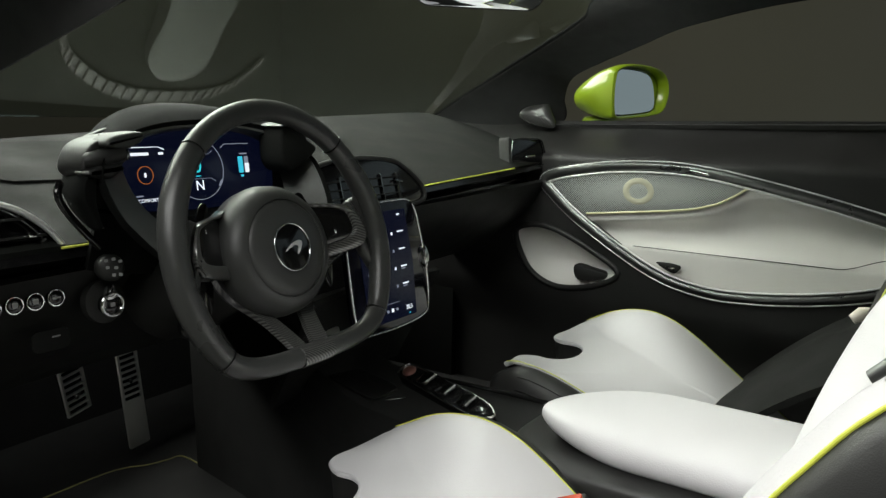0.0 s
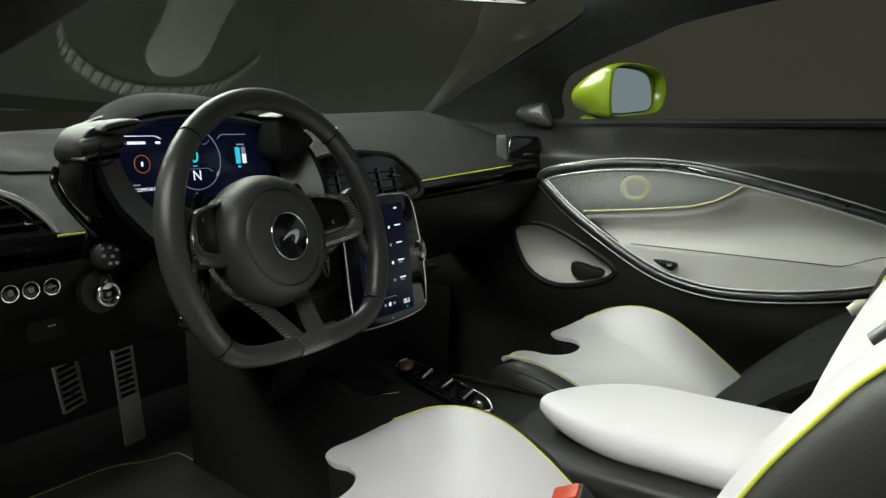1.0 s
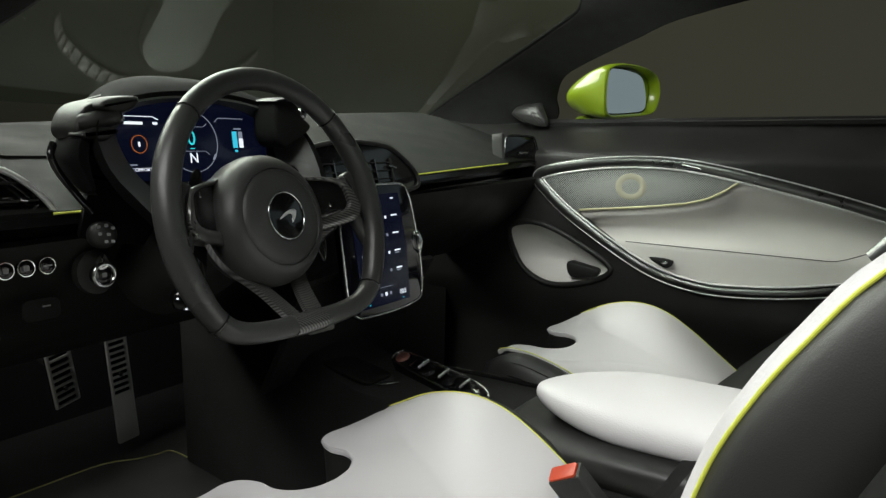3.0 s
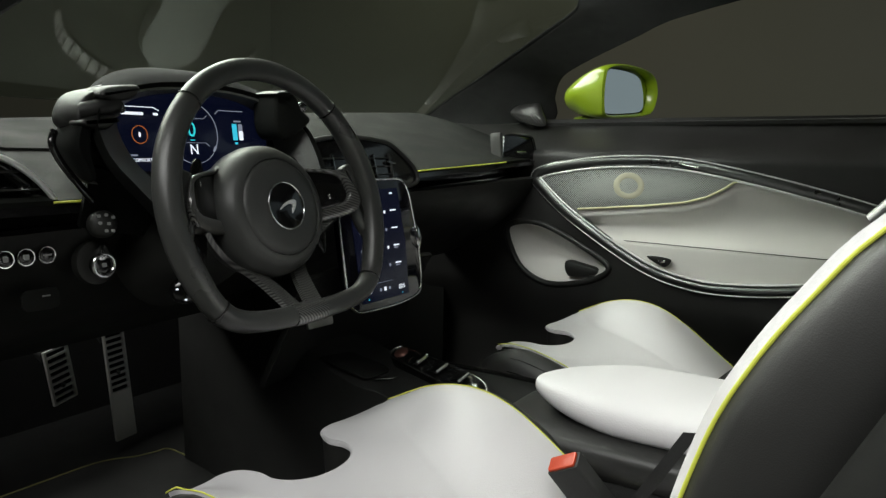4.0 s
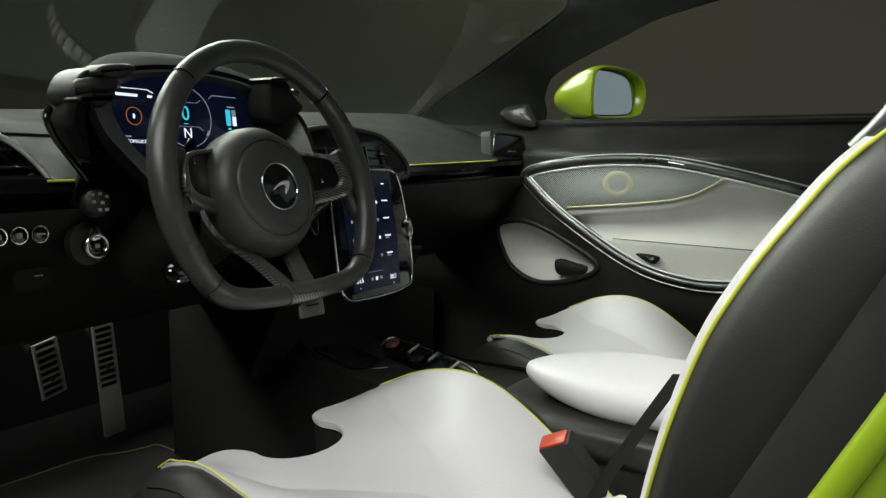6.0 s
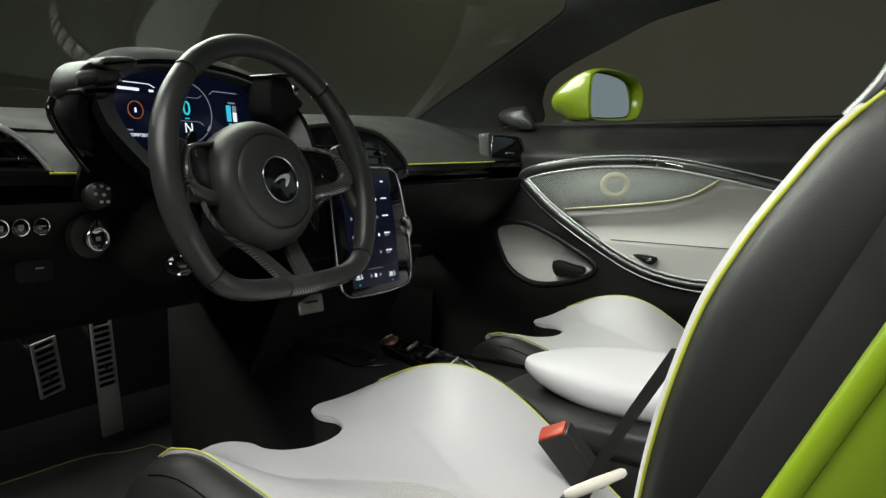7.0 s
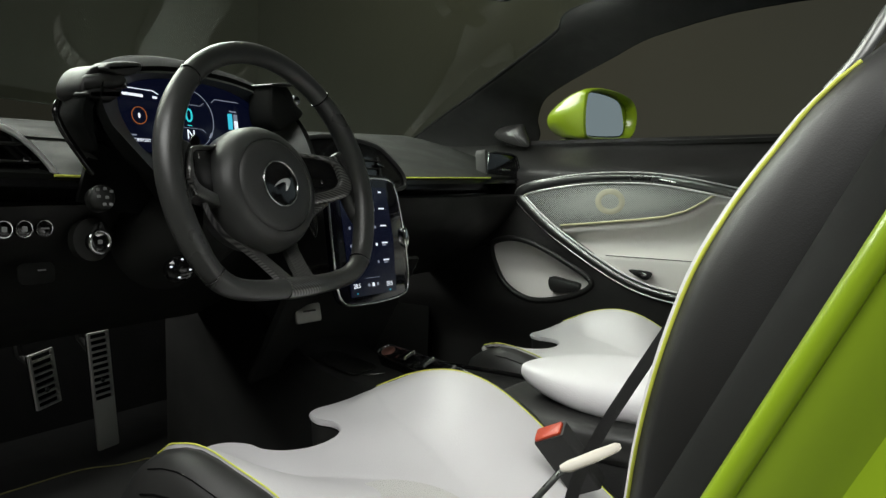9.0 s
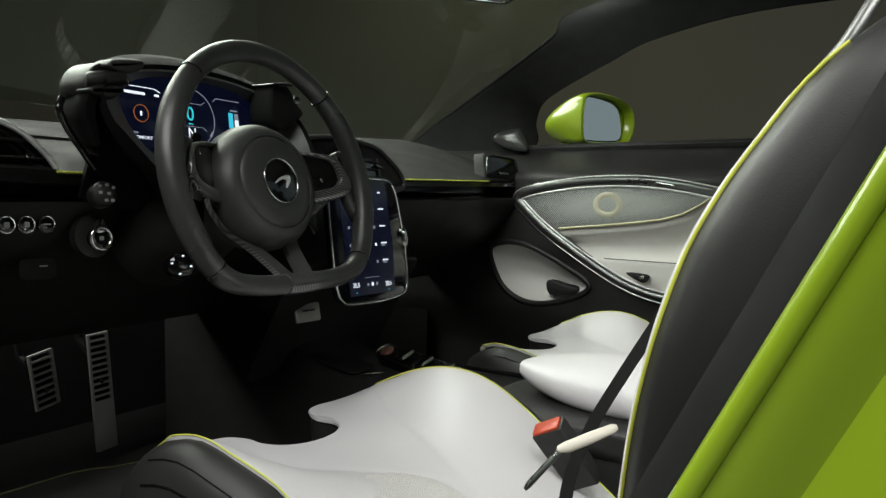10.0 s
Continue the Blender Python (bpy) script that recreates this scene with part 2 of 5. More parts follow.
def part(name, bm, material, parent, label="", sharp=35):
    """Links a bmesh, given in world coordinates, as one mesh under a thing or a part."""
    ob = new(name, mesh_from(name, bm, material, sharp))
    ob.parent = parent
    up, base = parent, Vector()
    while up is not None:
        base += up.location
        up = up.parent
    ob.location = -base
    return tagged(ob, label)


def solid(name, bm, material, label, category, kind="", group="", sharp=35):
    return tagged(new(name, mesh_from(name, bm, material, sharp)), label, category, group, kind)


def text_mesh(body, size, m, material, name, parent, label="", align="CENTER"):
    """Raised lettering in the built-in font, lying in m's x and y."""
    cu = bpy.data.curves.new(name, "FONT")
    cu.body, cu.size, cu.align_x, cu.align_y, cu.extrude = body, size, align, "CENTER", 0.0002
    tmp = bpy.data.objects.new(name, cu)
    scene.collection.objects.link(tmp)
    bpy.context.view_layer.update()
    me = bpy.data.meshes.new_from_object(tmp.evaluated_get(bpy.context.evaluated_depsgraph_get()))
    bpy.data.objects.remove(tmp)
    bm = bmesh.new()
    bm.from_mesh(me)
    bpy.data.meshes.remove(me)
    bmesh.ops.transform(bm, matrix=m, verts=bm.verts)
    return part(name, bm, material, parent, label)

def bump01(t):
    t = max(0.0, min(1.0, t))
    return t * t * (3 - 2 * t)


# ---- the studio ----
solid("floor", block(-9, 9, -9, 9, -0.1, 0.0, 0), FLOOR_GREY, "dark grey studio floor under the sports car", "floor", "structure")
for nm, (x0, x1, y0, y1) in {"wall_north": (-9, 9, 7, 7.2), "wall_east": (6.5, 6.7, -9, 7), "wall_south": (-9, 6.5, -9, -8.8), "wall_west": (-9, -8.8, -8.8, 7)}.items():
    solid(nm, block(x0, x1, y0, y1, 0, 5, 0), WALL_GREY, "dark olive grey plain studio backdrop wall", "wall", "structure")
solid("ceiling", block(-9, 9, -9, 7.2, 5.0, 5.1, 0), WALL_GREY, "dark studio ceiling", "ceiling", "structure")

# ---- the car's shell ----
car = thing("sports_car", "lime green sports car with its near door open and dark cabin", "car")
part("floor_pan", block(-0.72, 0.90, -0.9, 1.15, 0.10, 0.15), CARPET, car, "black carpeted cabin floor")
part("bulkhead", sheet(lambda u, v: V(-0.75 + 1.5 * u, 1.05 - 0.06 * v, 0.12 + 0.62 * v), 6, 6, 0.02), CARPET, car, "black carpeted front bulkhead")
UPPER = spline([(0.90, 0.66, 0.895), (0.806, 0.50, 0.952), (0.752, 0.38, 0.997), (0.699, 0.27, 1.039), (0.614, 0.14, 1.078), (0.558, 0.040, 1.113), (0.525, -0.035, 1.155), (0.50, -0.45, 1.20), (0.50, -0.95, 1.195)], 6)
LOWER = spline([(0.905, 0.42, 0.84), (0.897, 0.243, 0.889), (0.872, 0.227, 0.952), (0.842, 0.196, 1.000), (0.76, 0.110, 1.025), (0.64, -0.055, 1.062), (0.56, -0.195, 1.093), (0.53, -0.45, 1.125), (0.52, -0.95, 1.125)], 6)


def pillar_point(sd, u, v):
    """The inner face of a windscreen pillar, between its glass edge and its window edge."""
    k = min(int(u * (len(UPPER) - 1)), len(UPPER) - 2)
    f = u * (len(UPPER) - 1) - k
    a, b = UPPER[k].lerp(UPPER[k + 1], f), LOWER[k].lerp(LOWER[k + 1], f)
    p = a.lerp(b, v) - V(0.35, 0.25, -0.25) * 0.10 * math.sin(math.pi * v) * (0.5 + 0.3 * v)
    return V(sd * p.x, p.y, p.z)


for sd in (1, -1):
    part("windscreen_pillar", sheet(lambda u, v: pillar_point(sd, u, v), 48, 10, 0.008 * sd), SUEDE, car, "black suede windscreen pillar and roof rail", 60)
    part("glass_seal", tube([V(sd * p.x, p.y, p.z) for p in UPPER], 0.007, 8), HOOD_LEATHER, car, "black seal along the windscreen", 60)
    part("window_seal", tube([V(sd * p.x, p.y, p.z) for p in LOWER[6:]], 0.005, 8), RUBBER, car, "black seal along the side window", 60)


def trim_point(u, v):
    """Black trim along the top of the driver's door opening."""
    y = 0.45 - 0.53 * u
    z = 0.940 + 0.257 * (0.147 - y)
    return V(-0.60 - 0.03 * v - 0.010 * math.sin(math.pi * v), y + 0.05 * v, z + 0.14 * v)


part("opening_trim", sheet(trim_point, 16, 8, 0.008), SUEDE, car, "black suede trim above the driver's door opening", 60)
part("roof", sheet(lambda u, v: V(-0.56 + 1.12 * u, -0.12 - 0.8 * v, 1.20 + 0.03 * math.sin(math.pi * u)), 10, 6, 0.03), SUEDE, car, "black suede roof lining")


def screen_point(u, v):
    """Glass between the two pillars, bowed out towards the middle."""
    q = 2 * u - 1
    f = v * 0.80 * (len(UPPER) - 1)
    k = min(int(f), len(UPPER) - 2)
    e = UPPER[k].lerp(UPPER[k + 1], f - k)
    yc = e.y + 0.02 + 0.07 * (1 - v)
    zc = 0.875 + 0.375 * (0.78 - yc)
    w = 1 - q * q
    return V(q * e.x, e.y + (yc - e.y) * w, e.z + (zc - e.z) * w)


windscreen = part("windscreen", sheet(screen_point, 32, 24, 0.005), GLASS, car, "raked clear windscreen glass")
windscreen.visible_shadow = False

# rear quarter of the body in the door opening
QY = lambda z: -0.5755 - 0.4785 * (z - 0.622)
part("quarter_panel", sheet(lambda u, v: V(-0.775 + 0.012 * math.exp(-((u - 0.07) / 0.03) ** 2) - 0.05 * bump01((u - 0.12) / 0.6) - 0.010 * math.exp(-((u - 0.22 - 0.1 * v) / 0.015) ** 2), QY(0.25 + 0.8 * v) - 0.005 - 0.5 * u, 0.25 + 0.8 * v), 60, 20, 0.02), GREEN_PAINT, car, "lime green painted body panel behind the door")
def jamb_point(u, v):
    """The rolled black trim between the seat and the body panel."""
    z = 0.18 + 0.87 * v
    w = math.pi * (0.05 + 0.95 * u)
    return V(-0.737 - 0.035 * math.cos(w), QY(z) - 0.004 + 0.030 * math.sin(w) - 0.02 * (1 - u), z)


part("door_seal", sheet(jamb_point, 14, 20, -0.006), RUBBER, car, "rolled black rubber trim in the door opening", 60)
part("panel_lip", tube([V(-0.775, QY(z) - 0.005, z) for z in np.linspace(0.25, 1.05, 12)], 0.0045, 8), GREEN_PAINT, car, "rounded green panel edge", 60)
part("jamb", sheet(lambda u, v: V(-0.700 + 0.02 * u, QY(0.18 + 0.87 * v) - 0.02 - 0.30 * u, 0.18 + 0.87 * v), 6, 8, 0.01), DARK_PLASTIC, car, "dark door jamb trim")
for sd in (1, -1):
    part("kick_panel", block(sd * 0.80 - 0.02, sd * 0.80 + 0.02, 0.50, 1.12, 0.12, 0.84, 0.01), RUBBER, car, "black carpeted footwell side")
part("sill", block(-0.86, -0.68, -0.75, 0.55, 0.12, 0.30, 0.03), DARK_PLASTIC, car, "dark door sill")

# ---- dashboard ----
dash = thing("dashboard", "black leather dashboard with yellow stitched edge", "dashboard", (0, 0.3, 0.7))


def lip(x):
    """The front edge of the upper pad at x: y and z."""
    s = max(0.0, x - 0.1)
    return 0.190 + 0.05 * s, 0.753 + 0.030 * max(0.0, min(1.15, (x + 0.49) / 1.06))


def dash_top(u, v):
    x = -0.80 + 1.62 * u
    y0, z0 = lip(x)
    zf = 0.850 + 0.055 * (x + 0.3)
    y = y0 + (0.75 - 0.10 * x * x - y0) * v
    return V(x, y, z0 + (zf - z0) * (1 - (1 - v) ** 1.45))


part("upper_pad", sheet(dash_top, 40, 16, 0.012), DASH_LEATHER, dash, "dark grey grained leather dashboard top")
for x0, x1 in ((-0.53, -0.485), (0.150, 0.585)):
    part("piping", tube([V(x, lip(x)[0] - 0.003, lip(x)[1] - 0.002) for x in np.linspace(x0, x1, 14)], 0.0015, 8), PIPING, dash, "thin lime yellow piping")
part("middle_panel", sheet(lambda u, v: V(-0.80 + 1.60 * u, lip(-0.8 + 1.6 * u)[0] + 0.03 * math.sin(math.pi * v) + 0.04 * v, lip(-0.8 + 1.6 * u)[1] - 0.006 - 0.055 * v), 30, 8, 0.01), GLOSS_BLACK, dash, "gloss black recess under the dashboard edge")
part("knee_panel", sheet(lambda u, v: V(-0.80 + 1.60 * u, 0.222 + 0.02 * math.sin(math.pi * v) + 0.28 * v ** 2, 0.715 - 0.22 * v + 0.03 * u), 30, 10, 0.012), DARK_PLASTIC, dash, "matt black lower dashboard panel")

TOP = lambda x, y: dash_top((x + 0.80) / 1.62, (y - lip(x)[0]) / (0.75 - 0.10 * x * x - lip(x)[0])).z
defrost = [V(p.x, p.y, TOP(p.x, p.y)) for p in spline([(-0.235, 0.585, 0), (-0.205, 0.635, 0), (-0.122, 0.690, 0), (-0.029, 0.708, 0), (0.082, 0.695, 0), (0.150, 0.662, 0), (0.195, 0.590, 0)], 8)]
slot_bm = loft([[p + V(0, -0.016, 0.001), p + V(0, 0.016, 0.001), p + V(0, 0.016, 0.004), p + V(0, -0.016, 0.004)] for p in defrost])
vent_slot = part("defroster_vent", slot_bm, DARK_PLASTIC, dash, "black defroster vent along the windscreen's foot")
for p in defrost[::2]:
    part("rib", plate(rounded(0.006, 0.030, 0.002), 0.004, Matrix.Translation(p + V(0, 0, 0.008)), 0.001), RIB_PLASTIC, vent_slot, "grey vent rib")
# Unseen black sheet, added to darken what the windscreen reflects on the left.
recess = spline([(-0.500, 0.62, 0), (-0.30, 0.66, 0), (-0.18, 0.53, 0), (-0.20, 0.42, 0), (-0.46, 0.42, 0)], 3, True)
part("reflection_mask", loft([[V(p.x, p.y, TOP(p.x, p.y) + d) for p in recess] for d in (0.001, 0.004)]), RUBBER, dash, "added black sheet that darkens the windscreen's reflection")
pod_loop = spline([(-0.060, 0.44, 0), (-0.072, 0.53, 0), (-0.070, 0.605, 0), (-0.030, 0.655, 0), (0.024, 0.662, 0), (0.066, 0.632, 0), (0.070, 0.580, 0), (0.062, 0.51, 0), (0.058, 0.44, 0)], 6, True)
part("centre_pod", dome(pod_loop, 0.010, pose(0, 0, 0.838, 2.5), 5, 0.03), GREY_PLASTIC, dash, "grey rounded pod on the dashboard top")

# ---- centre console ----
console = thing("centre_console", "black centre console between the seats", "console", (0, -0.1, 0.15))
rings = []
for y in np.linspace(0.62, -0.62, 26):
    w = 0.125 - 0.16 * max(0, y - 0.02)
    zt = 0.435 + 0.75 * max(0, y - 0.14) ** 1.3
    rings.append([V(-w - 0.0, y, 0.15), V(-w - 0.012, y, zt - 0.08), V(-w, y, zt - 0.02), V(-w + 0.02, y, zt), V(0, y, zt + 0.004), V(w - 0.02, y, zt), V(w, y, zt - 0.02), V(w + 0.012, y, zt - 0.08), V(w + 0.0, y, 0.15)])
part("body", loft(rings), CARPET, console, "black leather console body")

part("front_panel", sheet(lambda u, v: V(-0.17 + 0.34 * u, 0.150 + 0.10 * v + 0.02 * math.sin(math.pi * u), 0.62 - 0.19 * v), 10, 8, 0.01), CARPET, console, "matt black panel under the touchscreen")
armrest = thing("armrest", "white leather padded armrest on the centre console", "armrest", (-0.005, -0.4, 0.44))
rings = []
for s in (f ** 1.8 for f in np.linspace(0, 1, 26)):
    y = -0.195 - 0.46 * s
    g = math.sin(min(1.0, 0.03 + s * 3.0) * math.pi / 2) ** 0.62
    w, h = 0.108 * g, 0.035 * g ** 0.7
    c = V(-0.010 - 0.055 * (1 - g), y, 0.498 - 0.018 * g)
    rings.append([c + V(w * math.copysign(abs(math.cos(t)) ** 0.8, math.cos(t)), 0, h * math.copysign(abs(math.sin(t)) ** 0.75, math.sin(t))) for t in (2 * math.pi * k / 24 for k in range(24))])
part("pad", loft(rings), WHITE_LEATHER, armrest, "white leather pad", sharp=60)
rings = []
for f in np.linspace(0, 1, 22):
    y = -0.150 - 0.50 * f ** 1.5
    g = math.sin(min(1.0, 0.06 + f * 2.6) * math.pi / 2) ** 0.6
    w = 0.128 * g
    c = V(-0.012 - 0.03 * (1 - g), y, 0.440)
    rings.append([c + V(w * math.copysign(abs(math.cos(t)) ** 0.6, math.cos(t)), 0, (0.022 if math.sin(t) > 0 else 0.05) * g ** 0.5 * math.copysign(abs(math.sin(t)) ** 0.7, math.sin(t))) for t in (2 * math.pi * k / 24 for k in range(24))])
part("base", loft(rings), BLACK_LEATHER, armrest, "rounded black leather armrest base", 60)

# ---- seats ----


FRONT = spline([(0.0, -0.074, 0), (0.028, -0.070, 0), (0.052, -0.056, 0), (0.063, -0.034, 0), (0.061, -0.010, 0), (0.072, 0.012, 0), (0.095, 0.018, 0), (0.135, 0.011, 0), (0.168, 0.000, 0), (0.188, -0.016, 0)], 6)


def front_point(s):
    """The cushion's front edge, s from -1 to 1 across the seat: a round notch between two lobes."""
    f = abs(s) * (len(FRONT) - 1)
    k = min(int(f), len(FRONT) - 2)
    p = FRONT[k].lerp(FRONT[k + 1], f - k)
    return math.copysign(p.x, s), p.y


def panel_seam(y):
    """Half the width of the middle panel at y: it narrows to a point towards the back."""
    return float(np.interp(-y, [0.0, 0.025, 0.096, 0.162, 0.218, 0.271, 0.30, 0.54], [0.184, 0.171, 0.125, 0.078, 0.039, 0.004, -0.02, -0.2]))


EDGE = spline([(-0.03, 0.444, 0), (0.0, 0.4555, 0), (0.0186, 0.4665, 0), (0.040, 0.4765, 0), (0.067, 0.4876, 0), (0.104, 0.4975, 0), (0.14, 0.5005, 0), (0.175, 0.4955, 0), (0.209, 0.4825, 0), (0.242, 0.463, 0), (0.271, 0.443, 0), (0.35, 0.385, 0), (0.54, 0.25, 0)], 6)


NEAR_EDGE = spline([(-0.03, 0.444, 0), (0.0, 0.462, 0), (0.025, 0.480, 0), (0.045, 0.4915, 0), (0.070, 0.500, 0), (0.095, 0.5045, 0), (0.116, 0.503, 0), (0.135, 0.498, 0), (0.16, 0.4915, 0), (0.19, 0.483, 0), (0.211, 0.4725, 0), (0.271, 0.437, 0), (0.35, 0.38, 0), (0.54, 0.25, 0)], 6)
TUNNEL_EDGE = spline([(-0.03, 0.444, 0), (-0.012, 0.459, 0), (0.014, 0.472, 0), (0.047, 0.480, 0), (0.080, 0.4805, 0), (0.112, 0.474, 0), (0.14, 0.466, 0), (0.19, 0.447, 0), (0.271, 0.41, 0), (0.35, 0.37, 0), (0.54, 0.25, 0)], 6)


def side_edge(y, curve):
    """The height of the cushion's side edge, which arches up behind its front."""
    return float(np.interp(-y, [p.x for p in curve], [p.y for p in curve]))


def cushion_top(x, y, left=EDGE):
    a = abs(x)
    mid = 0.446 + 0.003 * bump01(a / 0.12) - 0.75 * max(0.0, -y - 0.15) ** 2
    k = max(0.0, min(1.0, (a - panel_seam(y)) / max(0.05, 0.207 - panel_seam(y))))
    k = 0.45 * k + 0.55 * bump01(k)
    front = bump01((a - 0.085) / 0.12)
    k = max(k, front) if y > -0.02 else k + (max(k, front) - k) * bump01((y + 0.09) / 0.07)
    return mid + (side_edge(y, left if x < 0 else EDGE) - mid) * k - 0.0010 * math.exp(-((a - panel_seam(y)) / 0.0045) ** 2)


def cushion_point(u, v, left=EDGE):
    k = 2 * u - 1
    xf, yf = front_point(k)
    a = abs(xf)
    r = 0.0045 + 0.0035 * bump01((a - 0.09) / 0.03) * (1 - bump01((a - 0.15) / 0.035))
    if v < 0.15:
        w = (1 - v / 0.15) * math.pi / 2
        return V(xf - math.copysign(0.012 * bump01((a - 0.17) / 0.03) * math.sin(w), xf), yf - r + r * math.sin(w) - 0.010 * bump01((a - 0.17) / 0.03) * math.sin(w), cushion_top(xf, yf - r, left) - r * (1 - math.cos(w)))
    f = (v - 0.15) / 0.85
    y = yf - r + (-0.54 - yf + r) * f ** 1.3
    x = xf + (0.207 * k - xf) * bump01(f / 0.16)
    return V(x, y, cushion_top(x, y, left))


BACK = [(p.x, p.y) for p in spline([(0.40, -0.492, 0), (0.52, -0.514, 0), (0.62, -0.532, 0), (0.70, -0.553, 0), (0.74, -0.571, 0), (0.77, -0.590, 0), (0.80, -0.613, 0), (0.84, -0.66, 0), (0.90, -0.72, 0), (1.05, -0.76, 0)], 6)]


def back_line(z):
    """The front edge of the backrest's side bolster: y at height z."""
    return float(np.interp(z, [p[0] for p in BACK], [p[1] for p in BACK]))


def back_half(z):
    """Half the backrest's width at height z."""
    return 0.255 + 0.048 * bump01((z - 0.48) / 0.20) - 0.10 * bump01((z - 0.80) / 0.16)


def build_seat(cx, label, group, near_back):
    s = thing("seat", label, "car seat", (cx, -0.2, 0.15), group)
    o = V(cx, 0, 0)
    left = NEAR_EDGE if cx < 0 else TUNNEL_EDGE
    part("cushion", shell(lambda u, v: o + cushion_point(u, v, left), 180, 60, V(0, -0.003, -0.004)), WHITE_LEATHER, s, "white leather seat cushion with a notch in its front edge", 60)
    rings = []
    for k in range(12):
        f = k / 11
        ring = []
        for i in range(65):
            x, yf = front_point(2 * i / 64 - 1)
            ring.append(o + V(x, yf - 0.004 - 0.02 * f, cushion_top(x, yf, left) - 0.011 - 0.2 * f))
        ring += [o + V(0.2, -0.14, 0.36 - 0.14 * f), o + V(-0.2, -0.14, 0.36 - 0.14 * f)]
        rings.append(ring)
    part("base", loft(rings), BLACK_LEATHER, s, "black seat base")
    if cx < 0:
        part("vent_patch", dome(ellipse(0.058, 0.060, 40), 0.0014, Matrix.Translation((cx - 0.086, -0.258, cushion_top(0.086, -0.258) + 0.0012)) @ pose(0, 0, 0, 6, 4, 0), 4, 0.003), WHITE_PERFORATED, s, "perforated pale oval in the seat's middle")
    for sd in (1, -1):
        rings = []
        for k in range(26):
            f = k / 25
            y = 0.000 - 0.52 * f
            g = math.sin(min(1, 0.10 + f * 6) * math.pi / 2)
            zt = cushion_top(sd * 0.207, y, left) + 0.001
            prof = [(0.198, zt - 0.014), (0.206, zt - 0.004), (0.215, zt - 0.003), (0.228, zt - 0.008), (0.240, zt - 0.023), (0.246, zt - 0.05), (0.244, zt - 0.085), (0.228, zt - 0.13), (0.20, zt - 0.17), (0.19, zt - 0.08)]
            rings.append([o + V(sd * (0.2 + (p - 0.2) * (0.35 + 0.65 * g)), y, zt + (q - zt) * (0.5 + 0.5 * g) - 0.02 * (1 - g)) for p, q in prof])
        part("side_bolster", loft(rings), SEAT_BLACK, s, "black leather outer bolster", 60)
        line = [o + V(sd * (0.186 + 0.021 * bump01(f * 9)), -0.018 - 0.50 * f + 0.004 * (1 - bump01(f * 14)), cushion_top(sd * 0.207, -0.018 - 0.50 * f, left) + 0.0008 - 0.003 * (1 - bump01(f * 14))) for f in np.linspace(0, 1, 40)]
        part("piping", tube(line, 0.0008, 8), PIPING, s, "thin lime yellow piping")
        for ring_at in (3, 4):
            seam_line = [r[ring_at] * 0.45 + r[ring_at + 1] * 0.55 + V(sd * 0.0006, 0, 0.0004) for r in rings[3:]]
            part("bolster_seam", tube(seam_line, 0.0007 if ring_at == 3 else 0.0011, 6), GLOSS_BLACK, s, "dark stitched seam along the bolster")

    def back_y(k, z):
        return back_line(z) - (0.0 if k < 0 else near_back[1] + 0.13 * (z - 0.6)) - (near_back[0] if k < 0 else 0.0)

    def back_point(u, v, z0=0.42, z1=0.805):
        z = z0 + (z1 - z0) * v
        k = 2 * u - 1
        a = abs(k)
        y = back_y(k, z) * a + (back_y(1, z) + back_y(-1, z)) / 2 * (1 - a)
        y += -0.095 * (1 - bump01((a - 0.30) / 0.62)) + 0.009 * (bump01((a - 0.76) / 0.16) - bump01((a - 0.93) / 0.07))
        return o + V(k * back_half(z), y, z)

    if cx < 0:
        part("backrest", sheet(back_point, 60, 44, -0.004), WHITE_LEATHER, s, "white leather backrest face", 60)
    else:
        part("backrest", sheet(back_point, 60, 44, -0.004), BLACK_LEATHER, s, "black leather backrest face", 60)
        part("lower_backrest", sheet(lambda u, v: o + V(-0.21 + 0.47 * u, -0.345 - 0.25 * v, cushion_top(0.47 * u - 0.21, -0.345) - 0.012 + 0.20 * v + 0.02 * math.sin(math.pi * v)), 24, 16, 0.01), RUBBER, s, "black leather lower backrest pad", 60)
    part("headrest", sheet(lambda u, v: back_point(u, v, 0.805, 1.04), 40, 20, -0.004), BLACK_LEATHER, s, "black leather head restraint", 60)
    for sd in (1, -1):
        rings = []
        for z in np.linspace(0.42, 1.02, 40):
            w, y = back_half(z), back_y(sd, z)
            prof = [(-0.004, -0.001), (0.002, 0.0), (0.010, -0.008), (0.017, -0.022), (0.020, -0.040), (0.018, -0.056), (0.011, -0.066), (0.002, -0.070), (0.008, -0.078), (0.014, -0.098), (0.017, -0.125), (0.010, -0.16), (-0.02, -0.19), (-0.05, -0.19), (-0.04, -0.03)]
            rings.append([o + V(sd * (w + p), y + q, z) for p, q in prof])
        part("side_bolster", loft(rings), SEAT_BLACK, s, "black leather backrest side", 60)
        line = [o + V(sd * (back_half(z) + 0.001), back_y(sd, z) + 0.001, z) for z in np.linspace(0.43, 0.808, 50)]
        part("piping", tube(line, 0.0011, 8), PIPING, s, "thin lime yellow piping")
    return s


build_seat(-0.36, "white and black leather bucket seat behind the steering wheel", "front seats", (0.0, 0.018))
build_seat(0.34, "white and black leather bucket seat on the passenger side", "front seats", (0.03, 0.08))

